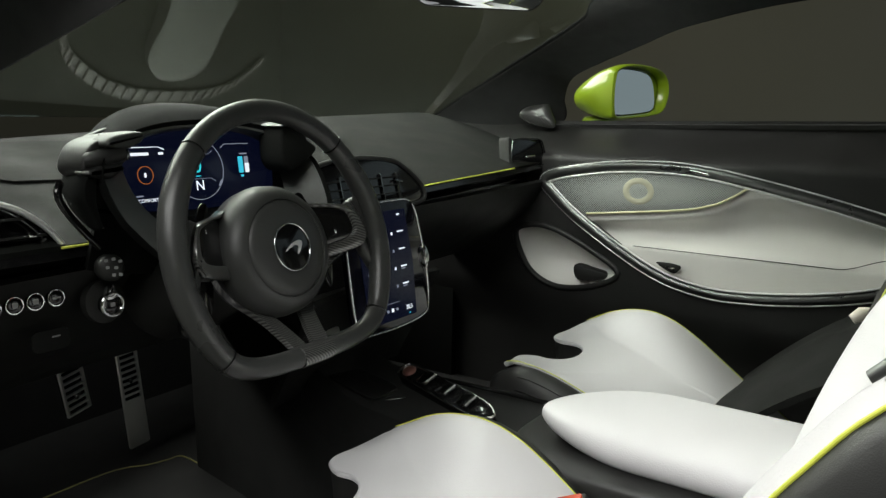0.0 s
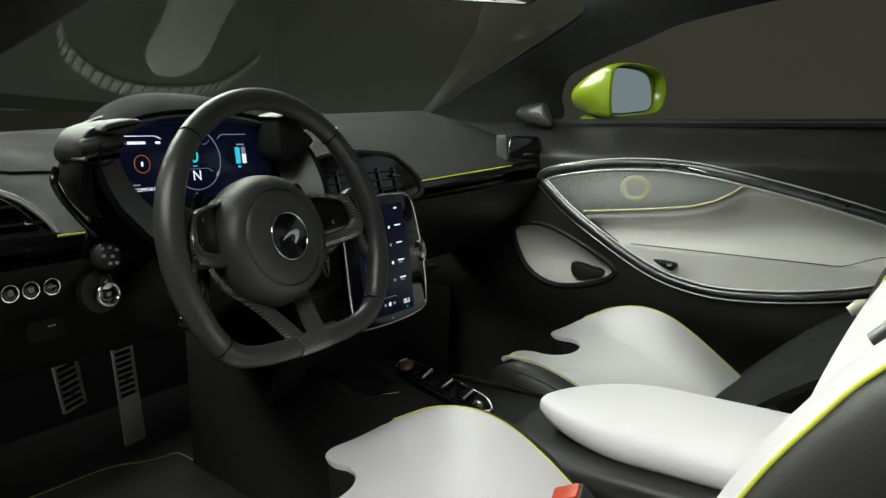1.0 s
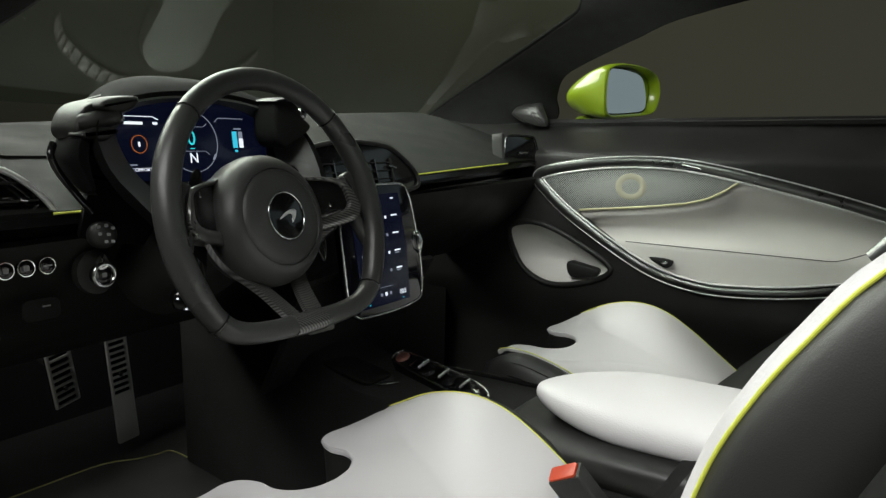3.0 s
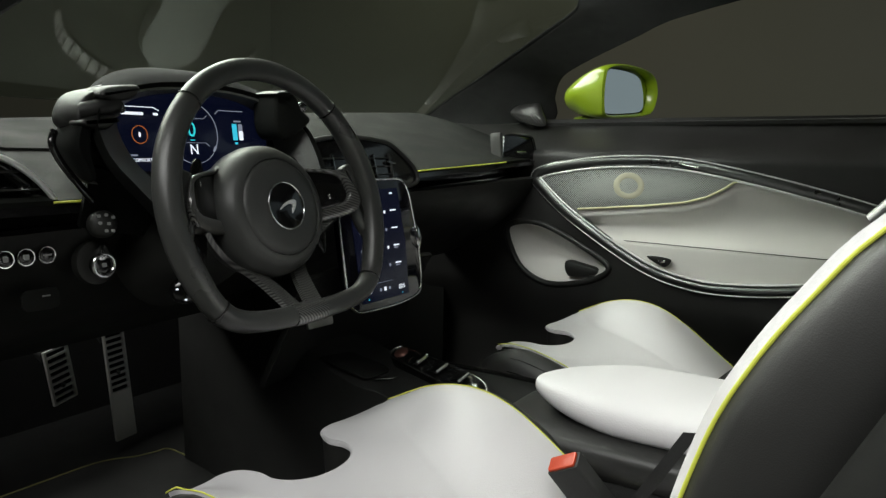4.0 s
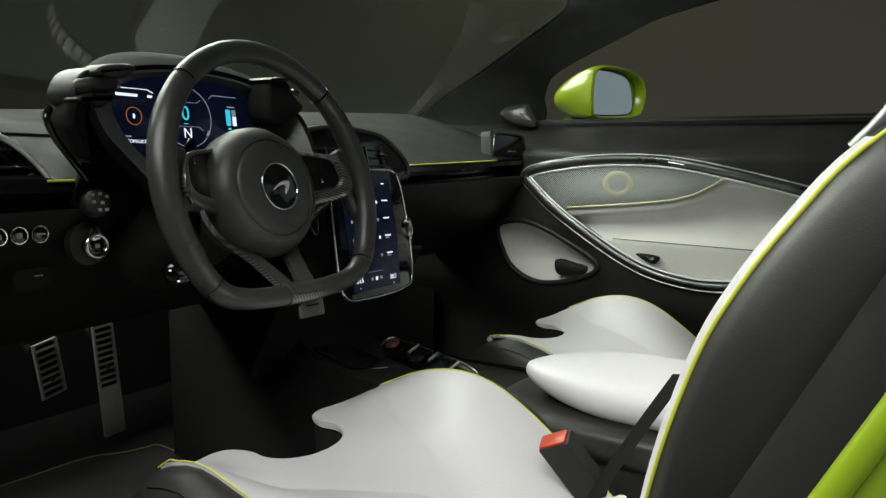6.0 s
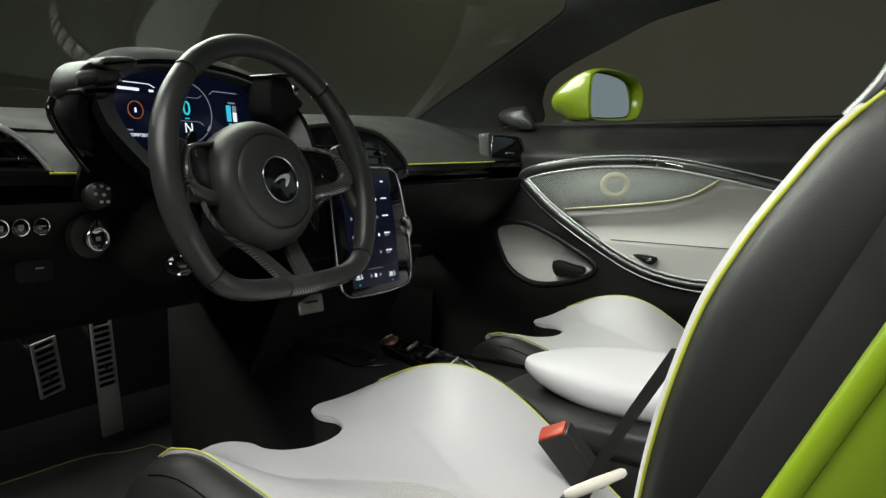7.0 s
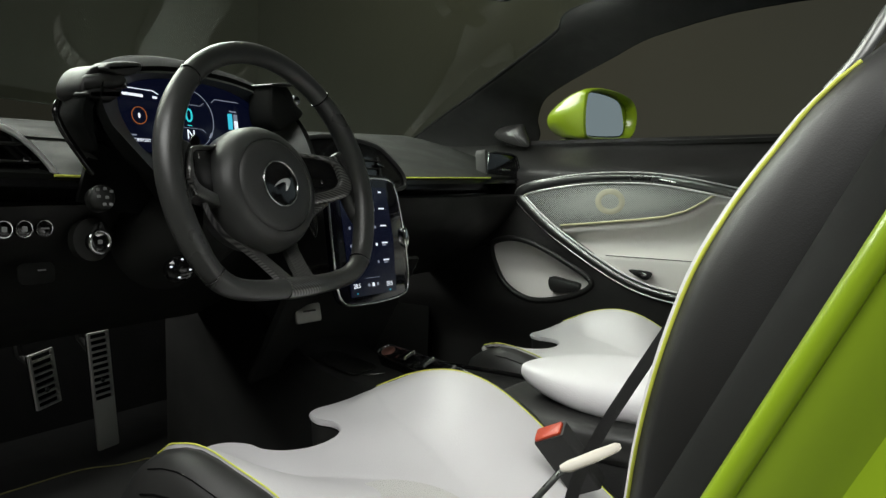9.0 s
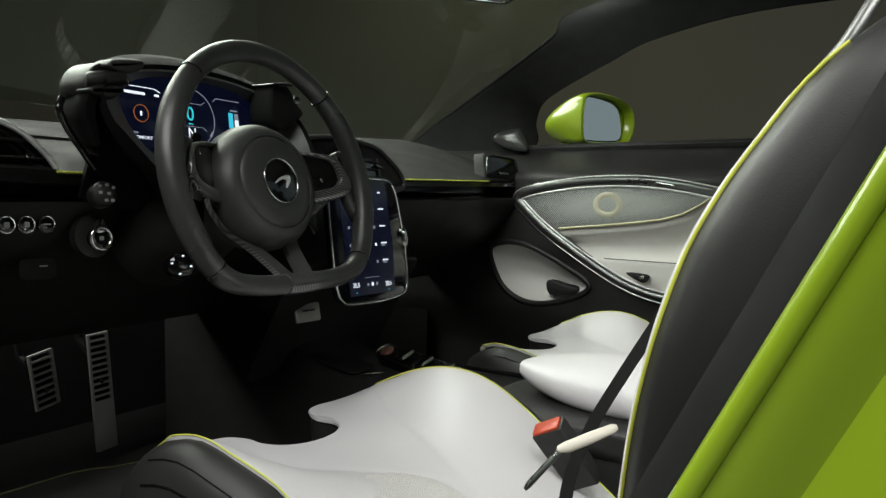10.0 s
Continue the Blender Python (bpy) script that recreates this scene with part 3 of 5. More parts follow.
# ---- passenger door ----
door = thing("passenger_door", "closed passenger door with white and black leather trim", "car door", (0.76, -0.1, 0.4))
RING = spline([(0.203, 0.75, 0), (0.10, 0.777, 0), (-0.032, 0.791, 0), (-0.176, 0.787, 0), (-0.367, 0.752, 0), (-0.546, 0.708, 0), (-0.66, 0.67, 0), (-0.675, 0.63, 0), (-0.562, 0.563, 0), (-0.443, 0.531, 0), (-0.309, 0.513, 0), (-0.198, 0.513, 0), (-0.077, 0.545, 0), (0.087, 0.638, 0), (0.18, 0.71, 0)], 8, True)
POCKET = spline([(0.292, 0.598, 0), (0.263, 0.509, 0), (0.178, 0.466, 0), (0.062, 0.487, 0), (0.005, 0.528, 0), (0.082, 0.577, 0), (0.178, 0.62, 0), (0.25, 0.625, 0)], 8, True)


def inside(y, z, loop):
    hit, n = False, len(loop)
    for i in range(n):
        a, b = loop[i], loop[(i + 1) % n]
        if (a.y > z) != (b.y > z) and y < (b.x - a.x) * (z - a.y) / (b.y - a.y) + a.x:
            hit = not hit
    return hit


def span(loop, y):
    """Lowest and highest z of a loop at y."""
    zs = []
    n = len(loop)
    for i in range(n):
        a, b = loop[i], loop[(i + 1) % n]
        if (a.x - y) * (b.x - y) <= 0 and a.x != b.x:
            zs.append(a.y + (b.y - a.y) * (y - a.x) / (b.x - a.x))
    return (min(zs), max(zs)) if zs else (0, 0)


def door_x(y, z):
    return 0.752 + 0.125 * bump01((z - 0.795) / 0.095) + 0.02 * bump01((0.62 - z) / 0.1) * bump01((y + 0.02) / 0.2) + 0.030 * bump01((0.46 - z) / 0.14)


def shrunk(loop, d):
    out = []
    n = len(loop)
    for i in range(n):
        t = (loop[(i + 1) % n] - loop[i - 1]).normalized()
        out.append(loop[i] + V(-t.y, t.x, 0) * d)
    return out


CARD_HOLE = shrunk(RING, 0.005)
if span(CARD_HOLE, -0.2)[1] < span(RING, -0.2)[1]:
    CARD_HOLE = shrunk(RING, -0.005)
bm = bmesh.new()
ny, nz = 220, 120
g = [[bm.verts.new((door_x(0.62 - 1.5 * i / ny, 0.14 + 0.745 * j / nz + 0.028 * i / ny * (j / nz) ** 3), 0.62 - 1.5 * i / ny, 0.14 + 0.745 * j / nz + 0.028 * i / ny * (j / nz) ** 3)) for j in range(nz + 1)] for i in range(ny + 1)]
for i in range(ny):
    for j in range(nz):
        q = (g[i][j], g[i + 1][j], g[i + 1][j + 1], g[i][j + 1])
        c = sum((w.co for w in q), Vector()) / 4
        if not inside(c.y, c.z, CARD_HOLE) and not inside(c.y, c.z, POCKET):
            bm.faces.new(q)
bm.normal_update()
bmesh.ops.solidify(bm, geom=bm.faces[:], thickness=0.012)
bmesh.ops.delete(bm, geom=[w for w in bm.verts if not w.link_faces], context="VERTS")
part("door_card", bm, BLACK_LEATHER, door, "black leather door card")
part("outer_skin", sheet(lambda u, v: V(0.93 + 0.04 * math.sin(math.pi * v) - 0.03 * bump01((v - 0.8) / 0.2), 0.62 - 1.5 * u, 0.24 + 0.62 * v), 10, 10, 0.01), GREEN_PAINT, door, "lime green outer door skin")
part("waist_strip", sheet(lambda u, v: V(0.868 + 0.06 * v, 0.30 - 1.15 * u, 0.880 + 0.026 * u + 0.004 * math.sin(math.pi * v)), 20, 4, 0.01), SUEDE, door, "black suede strip along the window's foot")


INNER = shrunk(RING, 0.013)
if span(INNER, -0.2)[1] > span(RING, -0.2)[1]:
    INNER = shrunk(RING, -0.013)
OUTER = [2 * p - q for p, q in zip(RING, INNER)]
band = []
for k, p in enumerate(RING):
    t = (RING[(k + 1) % len(RING)] - RING[k - 1]).normalized()
    n = (OUTER[k] - p).normalized()
    wide = 1.0 + 0.35 * bump01((p.x + 0.05) / 0.22)
    band.append([V(x, p.x + n.x * d * wide, p.y + n.y * d * wide) for d, x in ((-0.013, 0.756), (-0.011, 0.746), (-0.005, 0.741), (0.002, 0.7395), (0.008, 0.741), (0.0125, 0.746), (0.014, 0.756), (0.0, 0.760))])
band.append(band[0])
bm = loft(band, True, False)
bmesh.ops.remove_doubles(bm, verts=bm.verts, dist=1e-6)
ring = part("trim_ring", bm, RING_METAL, door, "broad polished trim ring", 60)
part("bright_edge", tube([V(0.7425, p.x, p.y) for p in INNER], 0.0028, 8, closed=True), BRIGHT_TRIM, door, "thin bright inner edge", 60)
part("bright_edge", tube([V(0.7445, p.x, p.y) for p in shrunk(OUTER, 0.0)], 0.0018, 8, closed=True), BRIGHT_TRIM, door, "thin bright outer edge", 60)


def grille_low(y):
    return float(np.interp(-y, [-0.09, 0.0, 0.106, 0.17, 0.219, 0.255, 0.281], [0.669, 0.679, 0.692, 0.702, 0.717, 0.738, 0.757]))


def panel_x(y, z):
    low = grille_low(max(-0.281, min(0.09, y))) - 0.02
    return 0.752 + 0.038 * math.sin(math.pi * max(0, min(1, (z - 0.600) / (low - 0.600)))) ** 1.0 - 0.0015 * bump01((0.602 - z) / 0.010)


def white_point(u, v):
    y = 0.198 - 0.865 * u
    lo, hi = span(RING, y)
    z = lo + (hi - lo) * v
    return V(panel_x(y, z), y, z)


part("white_panel", sheet(white_point, 80, 50, 0.004), PALE_LEATHER, door, "pale leather door panel with a scooped armrest", 60)
seam = [V(panel_x(y, 0.598) - 0.0005, y, 0.600 + 0.03 * bump01((-y - 0.47) / 0.1)) for y in np.linspace(-0.03, -0.60, 40)]
part("seam", tube(seam, 0.0009, 6), DARK_PLASTIC, door, "thin dark seam")


def grille_point(u, v):
    y = 0.185 - 0.466 * u
    lo, hi = span(INNER, max(min(y, 0.188), -0.6))
    lo = max(lo, grille_low(min(0.09, y)) if y < 0.09 else lo)
    return V(0.746 - 0.0012 * math.sin(math.pi * v) * math.sin(math.pi * u), y, lo + (max(hi, lo + 0.001) - lo) * v)


part("speaker_grille", sheet(grille_point, 60, 16, -0.003), GRILLE, door, "fine perforated metal speaker grille", 60)
part("grille_trim", tube([V(0.744, y, grille_low(y)) for y in np.linspace(0.09, -0.285, 40)], 0.003, 8), PALE_TRIM, door, "pale yellow trim under the grille")
ringm = Matrix(((0, 0, -1, 0.7424), (-1, 0, 0, -0.037), (0, 1, 0, 0.733), (0, 0, 0, 1)))
bm = loft([[V(a * math.cos(w), b * math.sin(w), z) for w in np.linspace(0, 2 * math.pi, 48, endpoint=False)] for a, b, z in ((0.039, 0.032, -0.002), (0.0385, 0.0315, 0.0), (0.0375, 0.0305, 0.0006), (0.0225, 0.0185, 0.0006), (0.021, 0.0175, 0.0), (0.020, 0.0165, -0.002))], True, False)
bmesh.ops.transform(bm, matrix=ringm, verts=bm.verts)
part("speaker_ring", bm, PALE_RING, door, "pale yellow ring round the speaker's middle", 60)
part("speaker_cone", dome(ellipse(0.017, 0.015, 32), 0.001, ringm @ pose(0, 0, -0.002), 3, 0.002), GRILLE, door, "grey speaker middle", 60)
part("bright_catch", plate(rounded(0.045, 0.006, 0.0025), 0.004, Matrix(((0, 0, -1, 0.738), (-1, 0, 0, -0.175), (0, 1, 0, 0.784), (0, 0, 0, 1))) @ pose(0, 0, 0, 0, 0, -9), 0.0012), CHROME, door, "small chrome insert")
pull = part("door_pull", plate(spline([(-0.030, 0.010, 0), (0.026, 0.008, 0), (0.012, -0.012, 0)], 6, True), 0.006, Matrix(((0, 0, -1, 0.737), (-1, 0, 0, -0.122), (0, 1, 0, 0.560), (0, 0, 0, 1))), 0.0015), DARK_PLASTIC, door, "black door pull recess")
part("pull_tab", plate(spline([(-0.010, 0.005, 0), (0.012, 0.004, 0), (0.004, -0.006, 0)], 5, True), 0.003, Matrix(((0, 0, -1, 0.734), (-1, 0, 0, -0.126), (0, 1, 0, 0.560), (0, 0, 0, 1))), 0.001), CHROME, pull, "bright pull tab")


def bowl_point(u, v):
    y = 0.290 - 0.284 * u
    lo, hi = span(POCKET, y)
    z = lo + (hi - lo) * v
    return V(door_x(y, z) + 0.006 + 0.05 * math.sin(math.pi * u) ** 0.7 * math.sin(math.pi * v) ** 0.7, y, z)


part("pocket", sheet(bowl_point, 30, 20, 0.004), PALE_LEATHER, door, "pale lined map pocket", 60)
part("pocket_rim", tube([V(door_x(p.x, p.y) + 0.002, p.x, p.y) for p in POCKET], 0.008, 10, closed=True), BLACK_LEATHER, door, "black pocket rim", 60)
# Dark block instead of an open notch: the hole's shade is its colour.
part("notch_shade_block", plate(spline([(-0.05, 0.018, 0), (0.0, 0.012, 0), (0.034, 0.006, 0), (0.026, -0.012, 0), (-0.04, -0.02, 0)], 5, True), 0.03, Matrix(((0, 0, -1, 0.772), (-1, 0, 0, 0.078), (0, 1, 0, 0.512), (0, 0, 0, 1))), 0.004), DARK_PLASTIC, door, "dark block in place of the shaded notch in the pocket")
# ---- steering wheel ----
TILT_W = radians(15.6)
WHEEL = Matrix.Translation((-0.36, 0.0, 0.75)) @ Matrix.Rotation(radians(90) - TILT_W, 4, "X")
# in the wheel's own frame x is right, y is up along the rim, z is towards the driver
wheel = thing("steering_wheel", "black leather flat-bottomed steering wheel with carbon spokes", "steering wheel", (-0.36, 0.0, 0.75))


def W(bm, flip=1):
    """From the wheel's frame to the place."""
    bmesh.ops.transform(bm, matrix=WHEEL @ Matrix.Diagonal((flip, 1, 1, 1)), verts=bm.verts)
    if flip < 0:
        bmesh.ops.reverse_faces(bm, faces=bm.faces)
    return bm


def rim_point(a):
    """The rim's middle line by angle from the top, flattened at the bottom."""
    x, y = 0.1585 * math.sin(a), 0.163 * math.cos(a)
    low = -0.130
    if y < low + 0.06:
        y = low + 0.06 - 0.06 * math.tanh((low + 0.06 - y) / 0.06 * 1.2)
    return V(x, y, -0.002)


def rim_radius(a):
    side = math.exp(-((abs(math.sin(a)) - 1) / 0.18) ** 2) * (1 if math.cos(a) > -0.5 else 0.5)
    return 0.0130 + 0.0018 * side - 0.0010 * bump01((-math.cos(a) - 0.6) / 0.3)


angles = [2 * math.pi * i / 120 for i in range(120)]
part("rim", W(tube([rim_point(a) for a in angles], [rim_radius(a) for a in angles], 18, closed=True)), RIM_LEATHER, wheel, "black leather rim", 60)
for deg in (43, -43, 128, -128):
    a = radians(deg)
    p, t = rim_point(a), (rim_point(a + 0.01) - rim_point(a - 0.01)).normalized()
    r = rim_radius(a) + 0.0002
    q = V(0, 0, 1)
    n = t.cross(q)
    part("seam", W(tube([p + r * (math.cos(w) * n + math.sin(w) * q) for w in np.linspace(0, 2 * math.pi, 28, endpoint=False)], 0.0011, 6, closed=True)), GLOSS_BLACK, wheel, "stitched seam in the leather")
# hub
prof = [(0.055, -0.090), (0.070, -0.072), (0.078, -0.052), (0.0795, -0.036), (0.077, -0.022), (0.070, -0.011), (0.063, -0.0065), (0.0585, -0.0055), (0.0575, -0.0072), (0.0563, -0.0055), (0.052, -0.003), (0.040, -0.0015), (0.0295, -0.001), (0.0, -0.001)]
rings = [[V(max(r, 1e-4) * math.cos(w) * 1.02, max(r, 1e-4) * math.sin(w), z) for w in np.linspace(0, 2 * math.pi, 56, endpoint=False)] for r, z in prof]
hub = part("hub", W(loft(rings)), HUB_LEATHER, wheel, "round padded black airbag cover", 50)
badge = part("badge", W(plate(ellipse(0.0275, 0.0275, 48), 0.003, pose(0, 0, 0.0012), 0.0006)), GLOSS_BLACK, wheel, "round gloss black badge")
part("badge_ring", W(tube([V(0.0278 * math.cos(w), 0.0278 * math.sin(w), 0.0012) for w in np.linspace(0, 2 * math.pi, 56, endpoint=False)], 0.0011, 8, closed=True)), CHROME, badge, "chrome badge ring", 60)
part("emblem", W(plate(spline([(-0.0125, -0.004, 0), (-0.002, 0.0035, 0), (0.010, 0.0065, 0), (0.0150, 0.004, 0), (0.0125, -0.003, 0), (0.006, -0.0095, 0), (0.0085, -0.001, 0), (0.004, 0.0015, 0), (-0.004, -0.0008, 0)], 5, True), 0.0016, pose(0, 0, 0.0026), 0.0004)), BRIGHT_TRIM, badge, "curved chrome emblem shape")


def slope_plate(bm):
    """Lets a spoke fall back from the rim towards the hub."""
    for w in bm.verts:
        w.co.z -= 0.46 * max(0.0, 0.133 - abs(w.co.x))
    return bm


def frame_band(outer, inner, top, depth):
    """A closed band between two loops, with eased edges."""
    edge = [o + (n - o).normalized() * 0.002 for o, n in zip(outer, inner)]
    back = [n + (o - n).normalized() * 0.002 for o, n in zip(outer, inner)]
    rings = [[V(p.x, p.y, top - depth) for p in outer], [V(p.x, p.y, top - 0.002) for p in outer], [V(p.x, p.y, top) for p in edge], [V(p.x, p.y, top) for p in back], [V(p.x, p.y, top - 0.002) for p in inner], [V(p.x, p.y, top - depth) for p in inner]]
    bm = loft(rings + rings[:1], True, False)
    bmesh.ops.remove_doubles(bm, verts=bm.verts, dist=1e-6)
    return bm


for f in (1, -1):
    sp = spline([(0.040, 0.054, 0), (0.070, 0.051, 0), (0.100, 0.0455, 0), (0.123, 0.0365, 0), (0.1345, 0.012, 0), (0.1365, 0.000, 0), (0.130, -0.0125, 0), (0.110, -0.0185, 0), (0.080, -0.0215, 0), (0.040, -0.027, 0)], 6, True)
    hole = spline([(0.046, 0.049, 0), (0.070, 0.0465, 0), (0.098, 0.0415, 0), (0.117, 0.0325, 0), (0.1225, 0.013, 0), (0.1215, 0.006, 0), (0.116, 0.000, 0), (0.104, -0.0035, 0), (0.080, -0.0065, 0), (0.046, -0.011, 0)], 6, True)
    spoke = part("spoke", W(slope_plate(frame_band(sp, hole, 0.001, 0.020)), f), CARBON, wheel, "carbon fibre spoke frame", 50)
    part("control_pad", W(slope_plate(dome(hole, 0.0015, pose(0, 0, -0.005), 3, 0.004)), f), GLOSS_BLACK, spoke, "recessed gloss black thumb pad")
    part("pad_button", W(slope_plate(dome(ellipse(0.0025, 0.005, 16), 0.003, pose(0.100, 0.010 if f > 0 else 0.034, -0.006), 3, 0.001)), f), CHROME, spoke, "small bright thumb switch")
    part("pad_rocker", W(slope_plate(dome(rounded(0.016, 0.018, 0.005), 0.0025, pose(0.078, 0.016, -0.006), 3, 0.001)), f), POD_PLASTIC, spoke, "raised rocker on the thumb pad")
    # leather web that joins spoke and rim
    web = spline([(0.120, 0.044, 0), (0.150, 0.048, 0), (0.158, 0.0, 0), (0.150, -0.050, 0), (0.136, -0.034, 0), (0.128, -0.010, 0), (0.134, 0.006, 0), (0.126, 0.030, 0)], 6, True)
    part("rim_web", W(plate(web, 0.016, pose(0, 0, -0.004), 0.005), f), RIM_LEATHER, wheel, "black leather web beside the spoke", 60)
    # lower spoke
    line = spline([(0.104, -0.014, -0.022), (0.086, -0.026, -0.036), (0.060, -0.045, -0.046), (0.036, -0.070, -0.037), (0.023, -0.099, -0.018), (0.0145, -0.128, 0.003)], 8)
    rings = []
    for i, p in enumerate(line):
        k = i / (len(line) - 1)
        t = (line[min(i + 1, len(line) - 1)] - line[max(i - 1, 0)]).normalized()
        s = t.cross(V(0, 0, 1)).normalized()
        n = s.cross(t)
        lean = radians(38 - 26 * k)
        s, n = s * math.cos(lean) - n * math.sin(lean), n * math.cos(lean) + s * math.sin(lean)
        w = 0.0075 + 0.0060 * k
        rings.append([p + s * w * c + n * 0.004 * d for c, d in ((-1, -0.6), (-0.85, 0.8), (0, 1), (0.85, 0.8), (1, -0.6), (0, -1))])
    part("lower_spoke", W(loft(rings), f), CARBON, wheel, "carbon fibre lower spoke")
    blade = spline([(0.070, 0.062, 0), (0.082, 0.064, 0), (0.100, 0.020, 0), (0.108, -0.030, 0), (0.098, -0.060, 0), (0.086, -0.030, 0), (0.078, 0.02, 0)], 5, True)
    paddle = part("shift_paddle", W(plate(blade, 0.004, pose(0, 0, -0.045), 0.0015), f), GLOSS_BLACK, wheel, "dark shift paddle behind the wheel")
    part("paddle_mark", W(plate([(0.0815, 0.045), (0.087, 0.045), (0.087, 0.047), (0.0815, 0.047)], 0.0004, pose(0, 0, -0.0445)), f), ICON_PAINT, paddle, "small white mark")
low = [a for a in angles if abs(rim_point(a).x) < 0.031 and math.cos(a) < 0]
part("bottom_sleeve", W(tube([rim_point(a) for a in low], [rim_radius(a) + 0.0012 for a in low], 18)), CARBON, wheel, "carbon sleeve at the rim's foot", 50)
column = thing("steering_column", "black steering column shroud behind the wheel", "steering column", (-0.36, 0.1, 0.7))
part("shroud", W(loft([[V(r * math.cos(w), 0.9 * r * math.sin(w) - d, z) for w in np.linspace(0, 2 * math.pi, 24, endpoint=False)] for r, z, d in ((0.045, -0.06, 0), (0.055, -0.10, 0.005), (0.07, -0.16, 0.01), (0.075, -0.24, 0.02))])), DARK_PLASTIC, column)
part("tag_plate", plate(rounded(0.056, 0.031, 0.004), 0.006, Matrix.Translation((-0.096, 0.184, 0.538)) @ pose(0, 0, 0, 78, 0, -4), 0.0015), ALUMINIUM, column, "small metal plate under the column")
part("tag_bar", plate(rounded(0.028, 0.003, 0.001), 0.001, Matrix.Translation((-0.096, 0.1825, 0.542)) @ pose(0, 0, 0, 78, 0, -4)), DARK_PLASTIC, column, "small engraved bar")
adj = part("adjuster", dome(ellipse(0.017, 0.017, 28), 0.006, Matrix.Translation((-0.405, 0.125, 0.640)) @ pose(0, 0, 0, 80, 0, -28), 4, 0.02), GLOSS_BLACK, column, "round gloss black adjuster knob")
for w in (80, 170, 260, 350):
    m = Matrix.Translation((-0.405, 0.125, 0.640)) @ pose(0, 0, 0, 80, 0, -28)
    part("adjuster_mark", dome(ellipse(0.0018, 0.0013, 10), 0.0006, m @ Matrix.Translation((0.0115 * math.cos(radians(w)), 0.0115 * math.sin(radians(w)), 0.0045)), 2, 0.001), INK_WHITE, adj, "small lit dot")

# ---- instrument binnacle ----
binnacle = thing("instrument_binnacle", "hooded digital instrument display behind the steering wheel", "instrument cluster", (-0.35, 0.2, 0.8))


def arch(hw, top, low, n=40, power=2.25):
    """An arch in x and z: up from the low left, over the top, down to the low right."""
    out = []
    for i in range(n + 1):
        w = math.pi * (1.24 - 1.48 * i / n)
        c, s = math.cos(w), math.sin(w)
        x = hw * math.copysign(abs(c) ** (2 / power), c)
        z = top * abs(s) ** (2 / power) if s > 0 else low * abs(s) ** 0.9 / 0.68
        out.append((x, z))
    return out


rings = []
for y, hw, top, low, z0, out in ((0.30, 0.125, 0.030, -0.03, 0.820, 0.88), (0.25, 0.138, 0.058, -0.05, 0.826, 0.88), (0.20, 0.152, 0.080, -0.06, 0.828, 0.90), (0.17, 0.160, 0.086, -0.07, 0.828, 0.94), (0.145, 0.163, 0.086, -0.08, 0.826, 0.98), (0.118, 0.162, 0.081, -0.082, 0.823, 1.06), (0.110, 0.158, 0.071, -0.08, 0.823, 1.12), (0.116, 0.153, 0.065, -0.076, 0.823, 1.15), (0.140, 0.137, 0.059, -0.067, 0.824, 1.08), (0.162, 0.121, 0.053, -0.056, 0.826, 1.0)):
    rings.append([V((-0.346 + x if x > 0 else -0.346 + x * out), y + 0.05 * (z / 0.08), z0 + z) for x, z in arch(hw, top, low)])
hood_bm = loft(rings[:8], False, False)
bmesh.ops.solidify(hood_bm, geom=hood_bm.faces[:], thickness=0.003)
part("hood", hood_bm, HOOD_LEATHER, binnacle, "black leather hood with a rounded lip", 50)
liner_bm = loft([[p + V(0, -0.0015, 0) for p in r] for r in rings[7:]], False, False)
bmesh.ops.solidify(liner_bm, geom=liner_bm.faces[:], thickness=0.003)
part("hood_liner", liner_bm, BEZEL, binnacle, "dark grey inner wall of the hood", 50)
part("hood_seam", tube([V((-0.346 + x if x > 0 else -0.346 + x * 0.97), 0.150 + 0.05 * z / 0.08, 0.8252 + z) for x, z in arch(0.1625, 0.0855, -0.07)[4:-4]], 0.0016, 6), GLOSS_BLACK, binnacle, "dark seam along the hood")
CL = Matrix.Translation((-0.349, 0.165, 0.831)) @ pose(0, 0, 0, 82)
part("bezel", plate(spline([(-0.172, 0.030, 0), (-0.10, 0.060, 0), (0, 0.066, 0), (0.09, 0.062, 0), (0.150, 0.045, 0), (0.148, -0.02, 0), (0.125, -0.060, 0), (0, -0.072, 0), (-0.140, -0.062, 0), (-0.172, -0.03, 0)], 6, True), 0.012, CL @ pose(0, 0, -0.004), 0.003), BEZEL, binnacle, "dark grey surround")
disp = part("display", plate(spline([(-0.117, 0.030, 0), (-0.085, 0.047, 0), (0, 0.052, 0), (0.085, 0.047, 0), (0.114, 0.030, 0), (0.116, -0.02, 0), (0.100, -0.044, 0), (0, -0.050, 0), (-0.100, -0.044, 0), (-0.118, -0.02, 0)], 6, True), 0.004, CL, 0.001), SCREEN_NAVY, binnacle, "lit dark blue instrument screen")


def mark(name, w, h, x, y, m, ink, parent, r=0.0, turn=0, label="lit screen mark"):
    o = rounded(w, h, min(r or min(w, h) * 0.3, min(w, h) * 0.49), 3)
    return part(name, plate(o, 0.0003, m @ pose(x, y, 0.0006, 0, 0, turn)), ink, parent, label)


def stroke(name, pts, r, m, ink, parent, closed=False, label="lit screen line"):
    bm = tube([V(*p, 0.0006) for p in pts], r, 4, closed)
    bmesh.ops.transform(bm, matrix=m, verts=bm.verts)
    return part(name, bm, ink, parent, label)


